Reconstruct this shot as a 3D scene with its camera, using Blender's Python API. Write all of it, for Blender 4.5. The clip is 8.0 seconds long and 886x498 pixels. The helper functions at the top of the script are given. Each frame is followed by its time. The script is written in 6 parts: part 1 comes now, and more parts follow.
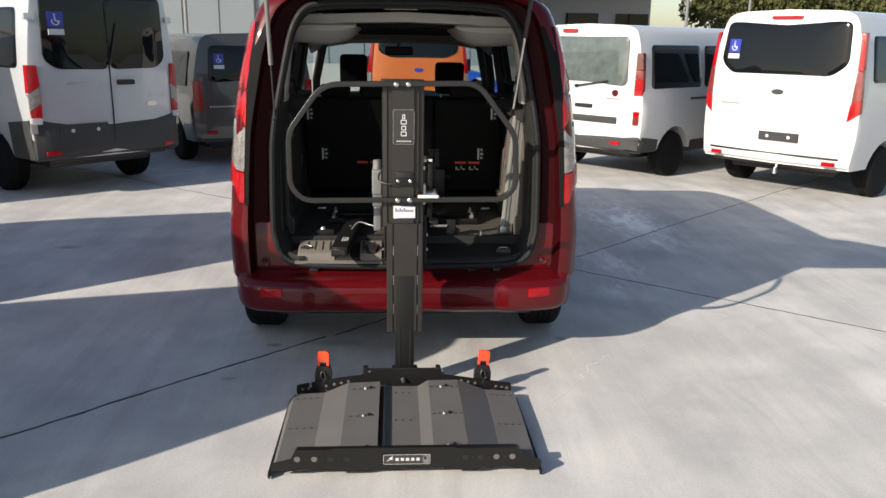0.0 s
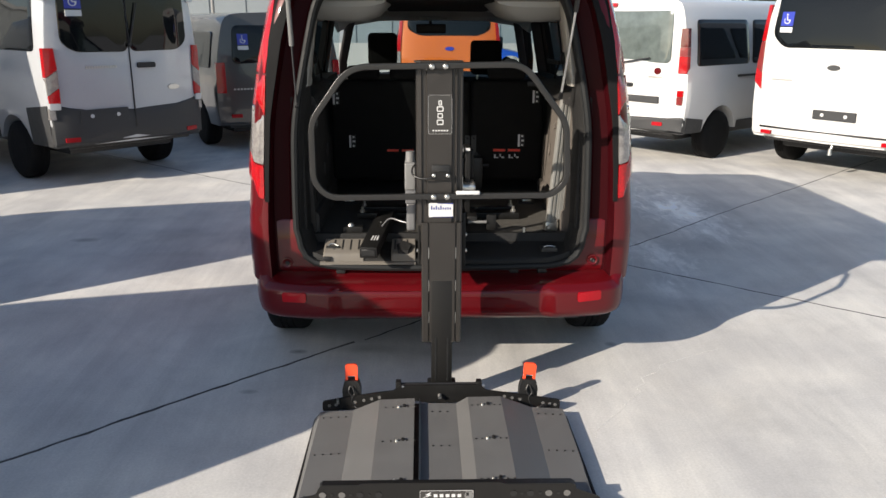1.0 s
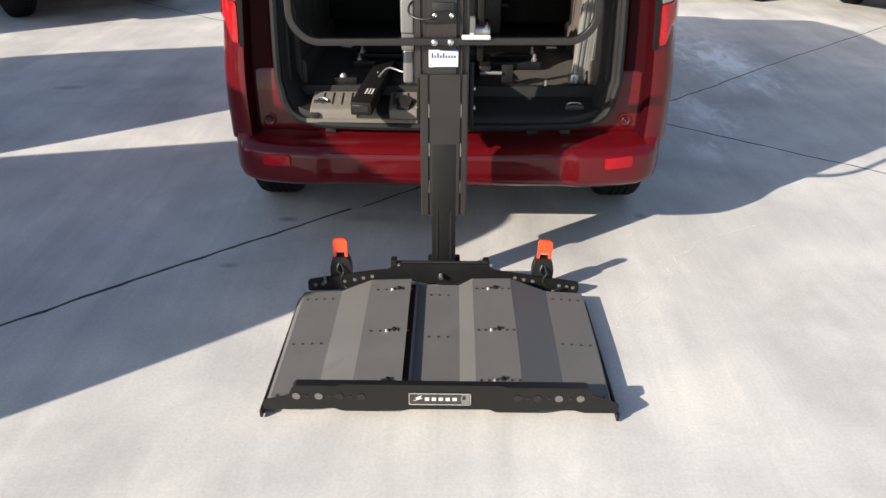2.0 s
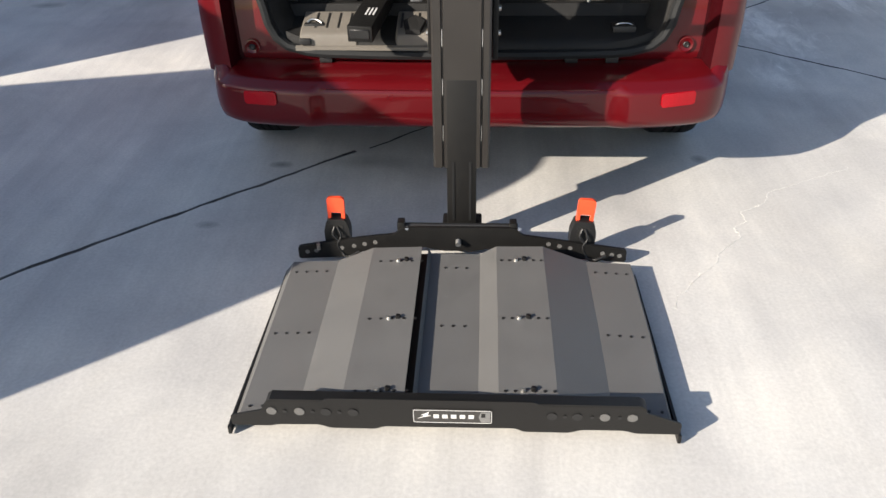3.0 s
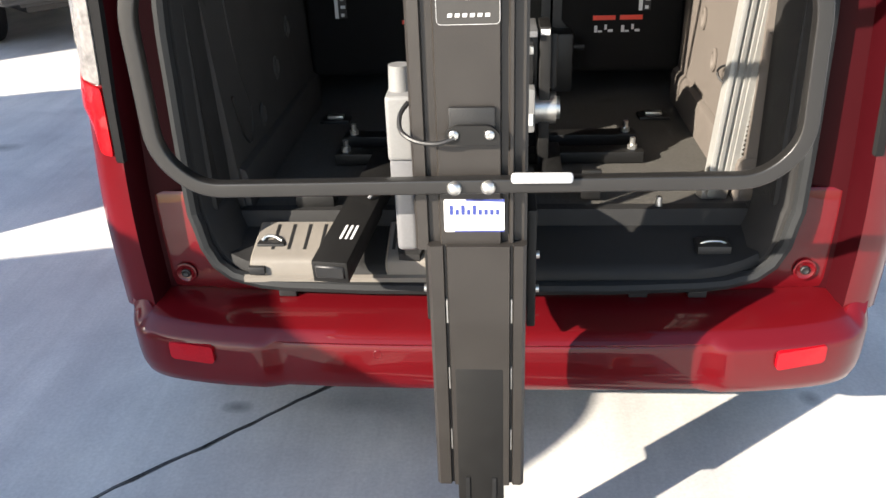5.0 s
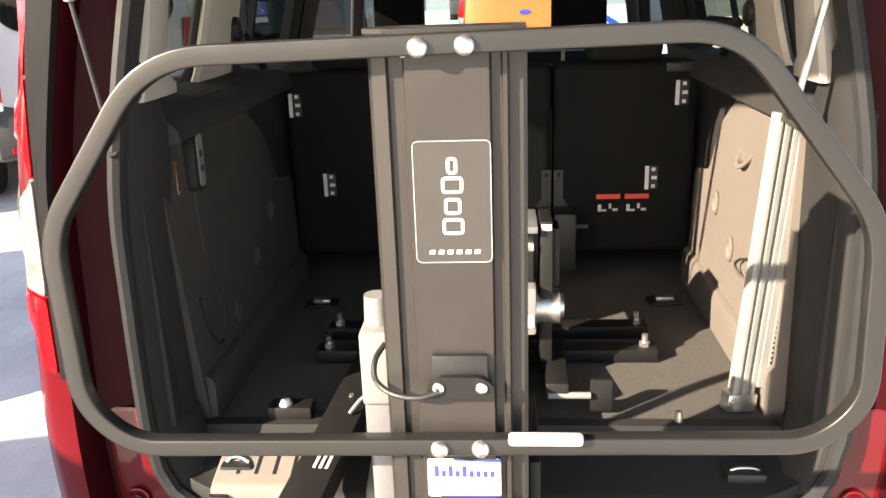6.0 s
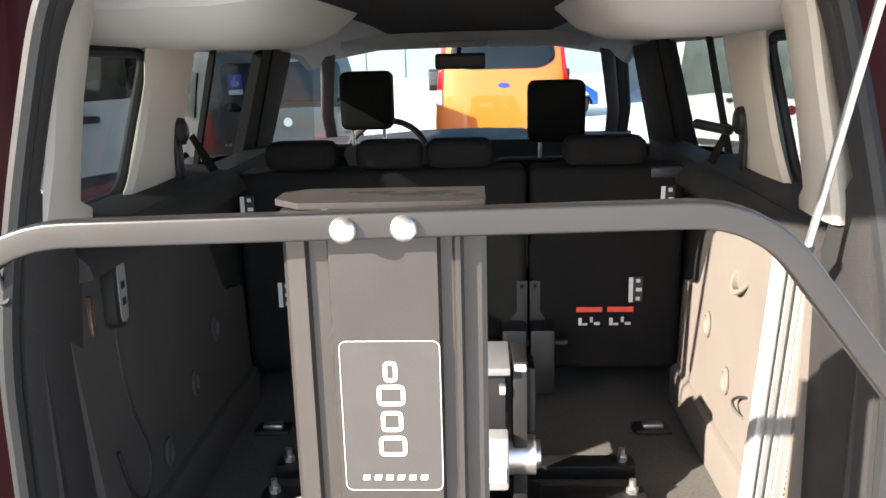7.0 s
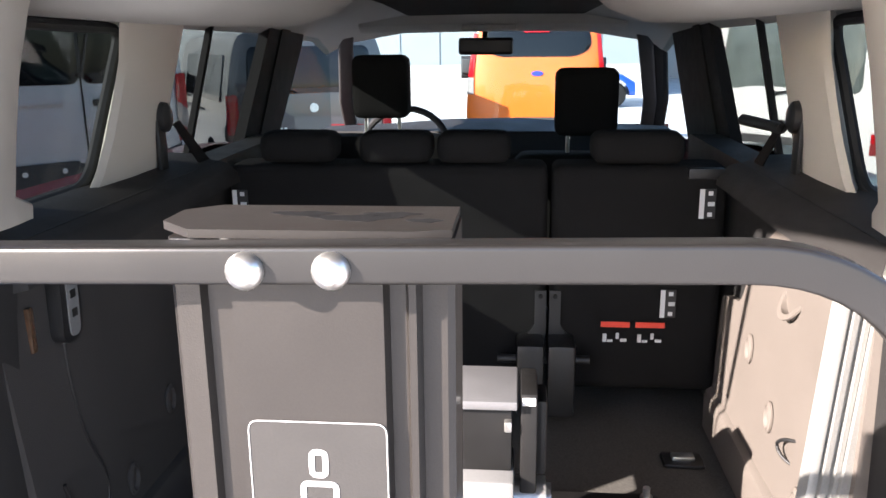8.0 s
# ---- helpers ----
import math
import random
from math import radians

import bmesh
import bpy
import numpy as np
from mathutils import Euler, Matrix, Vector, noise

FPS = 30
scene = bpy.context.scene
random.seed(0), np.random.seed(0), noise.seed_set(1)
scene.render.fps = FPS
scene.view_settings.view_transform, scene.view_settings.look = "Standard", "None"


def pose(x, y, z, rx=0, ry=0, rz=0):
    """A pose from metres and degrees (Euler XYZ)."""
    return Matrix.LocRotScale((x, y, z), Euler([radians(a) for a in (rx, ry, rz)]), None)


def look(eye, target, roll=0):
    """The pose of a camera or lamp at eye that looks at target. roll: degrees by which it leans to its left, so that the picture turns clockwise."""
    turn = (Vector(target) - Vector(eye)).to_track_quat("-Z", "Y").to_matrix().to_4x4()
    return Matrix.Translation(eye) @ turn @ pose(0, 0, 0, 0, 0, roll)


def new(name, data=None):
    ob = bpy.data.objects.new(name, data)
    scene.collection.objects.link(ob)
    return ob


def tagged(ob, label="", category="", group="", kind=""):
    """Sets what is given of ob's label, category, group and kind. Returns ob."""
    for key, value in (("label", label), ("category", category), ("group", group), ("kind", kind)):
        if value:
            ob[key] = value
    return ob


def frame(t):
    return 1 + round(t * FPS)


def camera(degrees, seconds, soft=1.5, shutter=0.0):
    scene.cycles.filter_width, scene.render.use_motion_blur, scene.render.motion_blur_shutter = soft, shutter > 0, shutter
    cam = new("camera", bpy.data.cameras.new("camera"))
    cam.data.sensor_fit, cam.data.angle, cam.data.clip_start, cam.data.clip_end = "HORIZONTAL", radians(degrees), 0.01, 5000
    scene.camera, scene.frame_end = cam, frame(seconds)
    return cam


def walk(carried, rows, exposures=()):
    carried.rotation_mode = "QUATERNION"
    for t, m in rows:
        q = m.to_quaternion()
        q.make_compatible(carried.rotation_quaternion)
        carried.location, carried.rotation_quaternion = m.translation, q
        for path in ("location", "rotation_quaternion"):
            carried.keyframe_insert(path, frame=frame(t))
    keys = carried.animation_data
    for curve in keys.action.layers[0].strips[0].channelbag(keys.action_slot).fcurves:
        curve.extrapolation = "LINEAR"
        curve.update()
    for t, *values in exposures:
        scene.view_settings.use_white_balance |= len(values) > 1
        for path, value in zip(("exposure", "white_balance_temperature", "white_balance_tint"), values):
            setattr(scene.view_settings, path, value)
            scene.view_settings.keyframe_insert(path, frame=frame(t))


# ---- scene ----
cam = camera(57.0, 8.0)
PATH = [
    (0, (-0.063, -4.149, 1.723), (0.056, -2.216, 1.227), 0.9),
    (0.5, (-0.081, -3.934, 1.718), (-0.029, -2.0, 1.21), 0.5),
    (1, (-0.093, -3.714, 1.714), (-0.044, -1.791, 1.168), 0.2),
    (1.5, (-0.046, -3.486, 1.685), (-0.013, -1.604, 1.01), 0.4),
    (2, (0.014, -3.2, 1.6), (-0.003, -1.408, 0.712), 0.3),
    (2.2, (-0.012, -3.08, 1.594), (-0.021, -1.328, 0.63), 0.3),
    (3.3, (0.059, -2.448, 1.447), (-0.06, -0.774, 0.359), -1.5),
    (3.5, (0.057, -2.343, 1.446), (-0.072, -0.678, 0.345), -1.7),
    (4, (0.036, -2.08, 1.442), (-0.111, -0.403, 0.361), -1.7),
    (4.2, (0.033, -1.959, 1.47), (-0.12, -0.277, 0.399), -2.0),
    (5.3, (0.034, -1.471, 1.523), (-0.112, 0.345, 0.698), -2.2),
    (5.5, (0.036, -1.412, 1.537), (-0.116, 0.43, 0.772), -2.3),
    (6, (0.047, -1.301, 1.589), (-0.105, 0.597, 0.976), -2.1),
    (6.5, (0.059, -1.174, 1.642), (-0.062, 0.757, 1.137), -2.3),
    (7, (0.076, -1.036, 1.678), (-0.028, 0.905, 1.206), -1.5),
    (7.5, (0.113, -0.898, 1.663), (-0.026, 1.043, 1.199), -1.2),
    (8, (0.119, -0.799, 1.663), (-0.063, 1.129, 1.164), -0.6),
]
walk(cam, [(t, look(eye, target, roll)) for t, eye, target, roll in PATH], [(0, 0.48, 6500, 10), (1.5, 0.73, 6500, 10), (3.5, 0.92, 6500, 10), (4.0, 0.98, 6500, 10), (5.3, 2.06, 6500, 10), (6.0, 2.38, 7400, 13), (6.5, 2.48, 7800, 15), (7.0, 2.68, 6450, 13), (7.4, 2.70, 6350, 16), (8, 2.58, 6250, 18)])

# ---------------------------------------------------------------- light
SUN_DIR = Vector((0.792 * 0.904, 0.610 * 0.904, -0.427)).normalized()
world = bpy.data.worlds.new("sky")
scene.world = world
world.use_nodes = True
wn = world.node_tree
sky = wn.nodes.new("ShaderNodeTexSky")
sky.sky_type = "NISHITA"
sky.sun_disc = False
sky.sun_elevation = radians(25.3)
sky.sun_rotation = radians(232.4)
wn.links.new(sky.outputs[0], wn.nodes["Background"].inputs[0])
wn.nodes["Background"].inputs[1].default_value = 0.10
sun_data = bpy.data.lights.new("sun", "SUN")
sun_data.energy, sun_data.angle, sun_data.color = 4.8, radians(0.5), (1.0, 0.905, 0.775)
sun = new("sun", sun_data)
sun.matrix_world = look((0, 0, 30), Vector((0, 0, 30)) + SUN_DIR)


# ---------------------------------------------------------------- materials
def material(name, color, rough=0.5, metal=0.0, coat=0.0, noise_amount=0.12, noise_scale=18.0, fine=250.0,
             bump=0.05, spec=0.5, transmission=0.0, emit=0.0, object_random=0.0):
    """A painted, moulded or metal surface: colour varied at two scales, slight relief, roughness with smudges."""
    m = bpy.data.materials.new(name)
    m.use_nodes = True
    nt = m.node_tree
    b = nt.nodes["Principled BSDF"]
    b.inputs["Roughness"].default_value = rough
    b.inputs["Metallic"].default_value = metal
    b.inputs["Coat Weight"].default_value = coat
    b.inputs["Coat Roughness"].default_value = 0.03
    b.inputs["Specular IOR Level"].default_value = spec
    b.inputs["Transmission Weight"].default_value = transmission
    b.inputs["Base Color"].default_value = (*color, 1)
    if emit:
        b.inputs["Emission Color"].default_value = (*color, 1)
        b.inputs["Emission Strength"].default_value = emit
    if noise_amount:
        co = nt.nodes.new("ShaderNodeTexCoord")
        n1 = nt.nodes.new("ShaderNodeTexNoise")
        n1.inputs["Scale"].default_value, n1.inputs["Detail"].default_value = noise_scale, 6
        n2 = nt.nodes.new("ShaderNodeTexNoise")
        n2.inputs["Scale"].default_value, n2.inputs["Detail"].default_value = fine, 3
        add = nt.nodes.new("ShaderNodeMath")
        add.operation = "ADD"
        nt.links.new(co.outputs["Object"], n1.inputs["Vector"])
        nt.links.new(co.outputs["Object"], n2.inputs["Vector"])
        nt.links.new(n1.outputs["Fac"], add.inputs[0])
        nt.links.new(n2.outputs["Fac"], add.inputs[1])
        ramp = nt.nodes.new("ShaderNodeMapRange")
        ramp.inputs["From Min"].default_value, ramp.inputs["From Max"].default_value = 0.6, 1.4
        ramp.inputs["To Min"].default_value, ramp.inputs["To Max"].default_value = 1 - noise_amount, 1 + noise_amount
        nt.links.new(add.outputs[0], ramp.inputs["Value"])
        mul = nt.nodes.new("ShaderNodeVectorMath")
        mul.operation = "SCALE"
        mul.inputs[0].default_value = color
        nt.links.new(ramp.outputs[0], mul.inputs["Scale"])
        nt.links.new(mul.outputs[0], b.inputs["Base Color"])
        rr = nt.nodes.new("ShaderNodeMapRange")
        rr.inputs["To Min"].default_value, rr.inputs["To Max"].default_value = max(0.02, rough * 0.75), min(1, rough * 1.3)
        nt.links.new(n1.outputs["Fac"], rr.inputs["Value"])
        nt.links.new(rr.outputs[0], b.inputs["Roughness"])
        if bump:
            bp = nt.nodes.new("ShaderNodeBump")
            bp.inputs["Strength"].default_value, bp.inputs["Distance"].default_value = bump, 0.004
            nt.links.new(n2.outputs["Fac"], bp.inputs["Height"])
            nt.links.new(bp.outputs[0], b.inputs["Normal"])
    return m


def concrete_material():
    """Power-floated yard concrete: cloudy patches, darker damp stains, trowel sweeps and fine grit."""
    m = bpy.data.materials.new("yard_concrete")
    m.use_nodes = True
    nt = m.node_tree
    b = nt.nodes["Principled BSDF"]
    b.inputs["Specular IOR Level"].default_value = 0.35
    co = nt.nodes.new("ShaderNodeTexCoord")

    def tex(scale, detail, stretch=None, rough=0.6, distort=0.0):
        n = nt.nodes.new("ShaderNodeTexNoise")
        n.inputs["Scale"].default_value, n.inputs["Detail"].default_value = scale, detail
        n.inputs["Roughness"].default_value, n.inputs["Distortion"].default_value = rough, distort
        if stretch:
            mp = nt.nodes.new("ShaderNodeMapping")
            mp.inputs["Scale"].default_value = stretch[:3]
            mp.inputs["Rotation"].default_value = (0, 0, radians(stretch[3]))
            nt.links.new(co.outputs["Object"], mp.inputs["Vector"])
            nt.links.new(mp.outputs[0], n.inputs["Vector"])
        else:
            nt.links.new(co.outputs["Object"], n.inputs["Vector"])
        return n

    def ramp(src, stops):
        r = nt.nodes.new("ShaderNodeValToRGB")
        r.color_ramp.elements[0].position, r.color_ramp.elements[0].color = stops[0][0], (*stops[0][1], 1)
        r.color_ramp.elements[1].position, r.color_ramp.elements[1].color = stops[-1][0], (*stops[-1][1], 1)
        for p, c in stops[1:-1]:
            r.color_ramp.elements.new(p).color = (*c, 1)
        nt.links.new(src, r.inputs[0])
        return r

    def mult(a, c, fac=1.0):
        x = nt.nodes.new("ShaderNodeMix")
        x.data_type, x.blend_type = "RGBA", "MULTIPLY"
        x.inputs[0].default_value = fac
        nt.links.new(a, x.inputs[6])
        nt.links.new(c, x.inputs[7])
        return x.outputs[2]

    base = ramp(tex(0.55, 8, None, 0.62, 0.4).outputs["Fac"], [(0.3, (0.53, 0.517, 0.497)), (0.5, (0.60, 0.587, 0.562)), (0.72, (0.67, 0.655, 0.627))])
    sweep = ramp(tex(1.6, 7, (1.0, 0.12, 1.0, 25), 0.7, 1.2).outputs["Fac"], [(0.35, (0.86, 0.86, 0.87)), (0.55, (1, 1, 1)), (0.7, (1.08, 1.07, 1.05))])
    stain = ramp(tex(0.9, 5, (1.0, 0.7, 1.0, -20), 0.55, 0.8).outputs["Fac"], [(0.28, (0.72, 0.72, 0.73)), (0.40, (0.95, 0.95, 0.95)), (0.5, (1, 1, 1))])
    streak = ramp(tex(7.0, 6, (1.0, 0.07, 1.0, -12), 0.72, 0.6).outputs["Fac"], [(0.33, (0.95, 0.948, 0.944)), (0.52, (1, 1, 1)), (0.68, (1.045, 1.043, 1.036))])
    blotch = ramp(tex(2.6, 8, None, 0.7, 1.0).outputs["Fac"], [(0.34, (0.92, 0.92, 0.925)), (0.5, (1, 1, 1)), (0.66, (1.06, 1.055, 1.045))])
    grit = ramp(tex(90, 4).outputs["Fac"], [(0.3, (0.9, 0.9, 0.9)), (0.7, (1.07, 1.07, 1.07))])
    c = mult(mult(mult(mult(mult(base.outputs[0], sweep.outputs[0]), stain.outputs[0], 0.8), grit.outputs[0]), streak.outputs[0]), blotch.outputs[0])
    # broad arcs left by the power float
    for cx, cy, size in ((4.2, -3.6, 0.55), (-3.5, -4.5, 0.42), (0.5, 4.5, 0.36)):
        mp = nt.nodes.new("ShaderNodeMapping")
        mp.inputs["Location"].default_value = (-cx, -cy, 0)
        nt.links.new(co.outputs["Object"], mp.inputs["Vector"])
        arcs = nt.nodes.new("ShaderNodeTexWave")
        arcs.wave_type, arcs.rings_direction = "RINGS", "Z"
        arcs.inputs["Scale"].default_value, arcs.inputs["Distortion"].default_value = size, 9.0
        arcs.inputs["Detail"].default_value, arcs.inputs["Detail Scale"].default_value = 5.0, 1.6
        nt.links.new(mp.outputs[0], arcs.inputs["Vector"])
        c = mult(c, ramp(arcs.outputs["Fac"], [(0.0, (0.95, 0.95, 0.955)), (0.45, (1, 1, 1)), (1.0, (1.04, 1.036, 1.028))]).outputs[0], 0.8)
    # oil spots, other darker patches and pale lime bloom where they lie in the yard
    sep = nt.nodes.new("ShaderNodeSeparateXYZ")
    nt.links.new(co.outputs["Object"], sep.inputs[0])
    wob = tex(3.2, 5, None, 0.65)
    fine_wob = tex(7.0, 4, (1.0, 0.45, 1.0, -35), 0.7, 1.5)

    def math_node(op, a, b_):
        n = nt.nodes.new("ShaderNodeMath")
        n.operation = op
        for i, v in enumerate((a, b_)):
            if isinstance(v, (int, float)):
                n.inputs[i].default_value = v
            else:
                nt.links.new(v, n.inputs[i])
        return n.outputs[0]

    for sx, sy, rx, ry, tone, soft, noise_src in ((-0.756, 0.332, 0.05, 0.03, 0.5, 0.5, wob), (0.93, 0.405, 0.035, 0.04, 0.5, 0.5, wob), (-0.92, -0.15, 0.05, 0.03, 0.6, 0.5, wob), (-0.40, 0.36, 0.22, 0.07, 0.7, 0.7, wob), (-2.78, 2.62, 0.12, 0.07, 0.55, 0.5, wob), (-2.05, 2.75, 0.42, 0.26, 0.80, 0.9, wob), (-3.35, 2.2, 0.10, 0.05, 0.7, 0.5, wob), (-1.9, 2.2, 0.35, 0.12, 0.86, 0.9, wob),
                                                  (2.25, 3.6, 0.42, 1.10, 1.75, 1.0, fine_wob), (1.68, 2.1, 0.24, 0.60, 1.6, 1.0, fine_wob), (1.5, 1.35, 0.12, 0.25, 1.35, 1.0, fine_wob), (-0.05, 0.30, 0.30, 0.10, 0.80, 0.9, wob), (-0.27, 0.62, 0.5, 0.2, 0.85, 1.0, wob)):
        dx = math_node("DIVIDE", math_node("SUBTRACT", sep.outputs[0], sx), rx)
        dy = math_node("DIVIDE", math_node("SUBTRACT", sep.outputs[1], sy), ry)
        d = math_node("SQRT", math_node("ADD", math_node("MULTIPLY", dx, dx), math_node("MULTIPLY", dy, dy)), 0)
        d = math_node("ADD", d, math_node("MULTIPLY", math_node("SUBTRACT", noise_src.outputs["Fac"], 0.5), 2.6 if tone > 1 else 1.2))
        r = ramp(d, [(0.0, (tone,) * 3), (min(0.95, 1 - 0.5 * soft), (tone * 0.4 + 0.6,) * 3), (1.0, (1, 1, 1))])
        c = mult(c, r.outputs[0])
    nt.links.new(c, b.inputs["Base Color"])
    rr = nt.nodes.new("ShaderNodeMapRange")
    rr.inputs["To Min"].default_value, rr.inputs["To Max"].default_value = 0.45, 0.85
    nt.links.new(tex(1.3, 6).outputs["Fac"], rr.inputs["Value"])
    nt.links.new(rr.outputs[0], b.inputs["Roughness"])
    bp = nt.nodes.new("ShaderNodeBump")
    bp.inputs["Strength"].default_value, bp.inputs["Distance"].default_value = 0.13, 0.004
    nt.links.new(tex(60, 6).outputs["Fac"], bp.inputs["Height"])
    nt.links.new(bp.outputs[0], b.inputs["Normal"])
    return m


def glass_material(name, tint, gloss=0.06):
    """A thin car pane: tinted see-through with a little mirror gloss."""
    m = bpy.data.materials.new(name)
    m.use_nodes = True
    nt = m.node_tree
    nt.nodes.remove(nt.nodes["Principled BSDF"])
    clear = nt.nodes.new("ShaderNodeBsdfTransparent")
    clear.inputs["Color"].default_value = (*tint, 1)
    mirror = nt.nodes.new("ShaderNodeBsdfGlossy")
    mirror.inputs["Roughness"].default_value = 0.01
    mix = nt.nodes.new("ShaderNodeMixShader")
    mix.inputs[0].default_value = gloss
    nt.links.new(clear.outputs[0], mix.inputs[1])
    nt.links.new(mirror.outputs[0], mix.inputs[2])
    nt.links.new(mix.outputs[0], nt.nodes["Material Output"].inputs["Surface"])
    return m


CONCRETE = concrete_material()
RED = material("red_metallic_paint", (0.086, 0.0026, 0.0048), 0.35, 0.0, 0.62, 0.05, 4, 900, 0.0, spec=0.12)
# body red again, darkened to carry the shade inside the tailgate channel
RED_SHADED = material("red_paint_shaded", (0.026, 0.0018, 0.0032), 0.45, 0.0, 0.03, 0.06, 6, 300, 0.0, spec=0.06)
WHITE = material("white_van_paint", (0.62, 0.62, 0.615), 0.3, 0, 0.8, 0.03, 3, 60, 0.0)
SILVER_WHITE = material("silver_white_paint", (0.47, 0.485, 0.505), 0.3, 0.1, 0.9, 0.04, 3, 60, 0.0)
GREY_PAINT = material("dark_grey_paint", (0.065, 0.06, 0.058), 0.32, 0.3, 0.9, 0.05, 3, 60, 0.0)
ORANGE = material("orange_paint", (0.60, 0.125, 0.010), 0.3, 0.1, 0.9, 0.04, 3, 60, 0.0)
BLUE = material("blue_paint", (0.015, 0.08, 0.42), 0.3, 0.2, 0.9, 0.04, 3, 60, 0.0)
CLADDING = material("dark_bumper_plastic", (0.032, 0.033, 0.035), 0.55, 0, 0, 0.15, 12, 300, 0.2)
RUBBER = material("tyre_rubber", (0.010, 0.010, 0.0105), 0.85, 0, 0, 0.25, 20, 200, 0.2, spec=0.15)
RIM = material("wheel_rim", (0.10, 0.10, 0.105), 0.4, 0.7, 0, 0.15, 20, 200, 0.0)
STEEL_RIM = material("silver_wheel_cover", (0.45, 0.46, 0.48), 0.35, 0.8, 0, 0.15, 20, 200, 0.0)
TINTED = material("tinted_window_glass", (0.006, 0.007, 0.008), 0.03, 0, 0.0, 0.0, spec=0.35)
LAMP_RED = material("red_lamp_lens", (0.36, 0.0045, 0.008), 0.12, 0, 0.7, 0.35, 60, 160, 0.25, spec=0.3)
LAMP_DARK = material("dark_red_lamp_lens", (0.09, 0.003, 0.005), 0.12, 0, 1.0, 0.25, 60, 160, 0.2)
LAMP_PINK = material("pink_lamp_lens", (0.22, 0.035, 0.035), 0.14, 0.1, 1.0, 0.4, 50, 140, 0.3)
LAMP_CLEAR = material("clear_lamp_lens", (0.25, 0.235, 0.225), 0.15, 0.2, 1.0, 0.4, 26, 90, 0.3)
REFLECTOR = material("red_reflector", (0.33, 0.004, 0.010), 0.15, 0, 0.3, 0.15, 150, 400, 0.1, spec=0.2)
BLACK_PLASTIC = material("black_plastic", (0.0115, 0.0115, 0.0120), 0.45, 0, 0, 0.15, 25, 300, 0.15)
SEAL = material("black_rubber_seal", (0.014, 0.015, 0.016), 0.6, 0, 0, 0.15, 25, 300, 0.1, spec=0.25)
POWDER = material("black_powder_coat", (0.0235, 0.0208, 0.0188), 0.42, 0.0, 0.1, 0.14, 14, 620, 0.08, spec=0.4)
LOOP_COAT = material("black_tube_coat", (0.0135, 0.0128, 0.0122), 0.34, 0.0, 0.15, 0.10, 14, 900, 0.04)
POWDER_DARK = material("black_powder_coat_dark", (0.0095, 0.0092, 0.0090), 0.45, 0.0, 0.0, 0.12, 30, 700, 0.15, spec=0.3)
DECK = material("textured_deck_coat", (0.122, 0.120, 0.117), 0.5, 0.0, 0.05, 0.12, 9, 500, 0.4)
STEEL = material("zinc_steel", (0.62, 0.61, 0.58), 0.3, 0.9, 0, 0.15, 40, 300, 0.05)
ALUMINIUM = material("ribbed_aluminium", (0.25, 0.247, 0.232), 0.42, 0.2, 0, 0.12, 9, 300, 0.1)
SIGNAL_RED = material("orange_red_plastic", (0.85, 0.085, 0.03), 0.4, 0, 0.2, 0.08, 40, 200, 0.05)
LABEL_WHITE = material("white_label", (0.60, 0.60, 0.60), 0.5, 0, 0, 0.04, 40, 200, 0.0)
LABEL_DARK = material("dark_label_film", (0.034, 0.032, 0.030), 0.35, 0, 0.1, 0.06, 40, 500, 0.1)
LABEL_INK = material("blue_print", (0.03, 0.045, 0.20), 0.5, 0, 0, 0.0)
LABEL_RED = material("red_print", (0.75, 0.06, 0.03), 0.5, 0, 0, 0.05)
BLUE_STICKER = material("blue_sticker", (0.02, 0.035, 0.33), 0.4, 0, 0.3, 0.04, 40, 200, 0.0)
GREY_HOUSING = material("light_grey_housing", (0.18, 0.18, 0.178), 0.45, 0.05, 0, 0.08, 20, 200, 0.1)
# left load panel: same trim as the right, shade put into its colour
PANEL_SHADED = material("shaded_moulded_panel", (0.047, 0.044, 0.042), 0.6, 0, 0, 0.10, 7, 650, 0.4, spec=0.25)
TRIM_DARK = material("charcoal_trim", (0.0185, 0.0180, 0.0178), 0.6, 0, 0, 0.10, 9, 600, 0.4, spec=0.25)
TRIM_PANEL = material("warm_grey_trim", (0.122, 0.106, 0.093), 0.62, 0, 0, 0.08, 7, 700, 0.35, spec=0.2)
TRIM_LIGHT = material("pale_pillar_trim", (0.46, 0.43, 0.375), 0.6, 0, 0, 0.05, 6, 500, 0.2)
# the pale pillar trim, made darker where direct sun would blow it out
TRIM_SUN_TONED = material("sun_toned_pillar_trim", (0.34, 0.318, 0.28), 0.6, 0, 0, 0.05, 6, 500, 0.2)
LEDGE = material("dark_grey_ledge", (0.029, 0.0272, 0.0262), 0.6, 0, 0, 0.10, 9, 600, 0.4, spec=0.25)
HEADLINER = material("grey_headliner", (0.30, 0.295, 0.275), 0.85, 0, 0, 0.06, 6, 900, 0.3)
SEAT_CLOTH = material("black_seat_cloth", (0.0125, 0.0122, 0.0122), 0.9, 0, 0, 0.25, 14, 900, 0.6, spec=0.08)
CARPET = material("dark_carpet", (0.082, 0.078, 0.071), 0.95, 0, 0, 0.4, 160, 900, 0.5, spec=0.1)
BOOT_MAT = material("beige_sill_plastic", (0.155, 0.14, 0.12), 0.6, 0, 0, 0.12, 15, 500, 0.3)
FILLER = material("joint_sealant", (0.035, 0.035, 0.036), 0.8, 0, 0, 0.3, 15, 120, 0.4)
FILLER_GREY = material("worn_joint_filler", (0.17, 0.165, 0.16), 0.85, 0, 0, 0.45, 9, 120, 0.4)
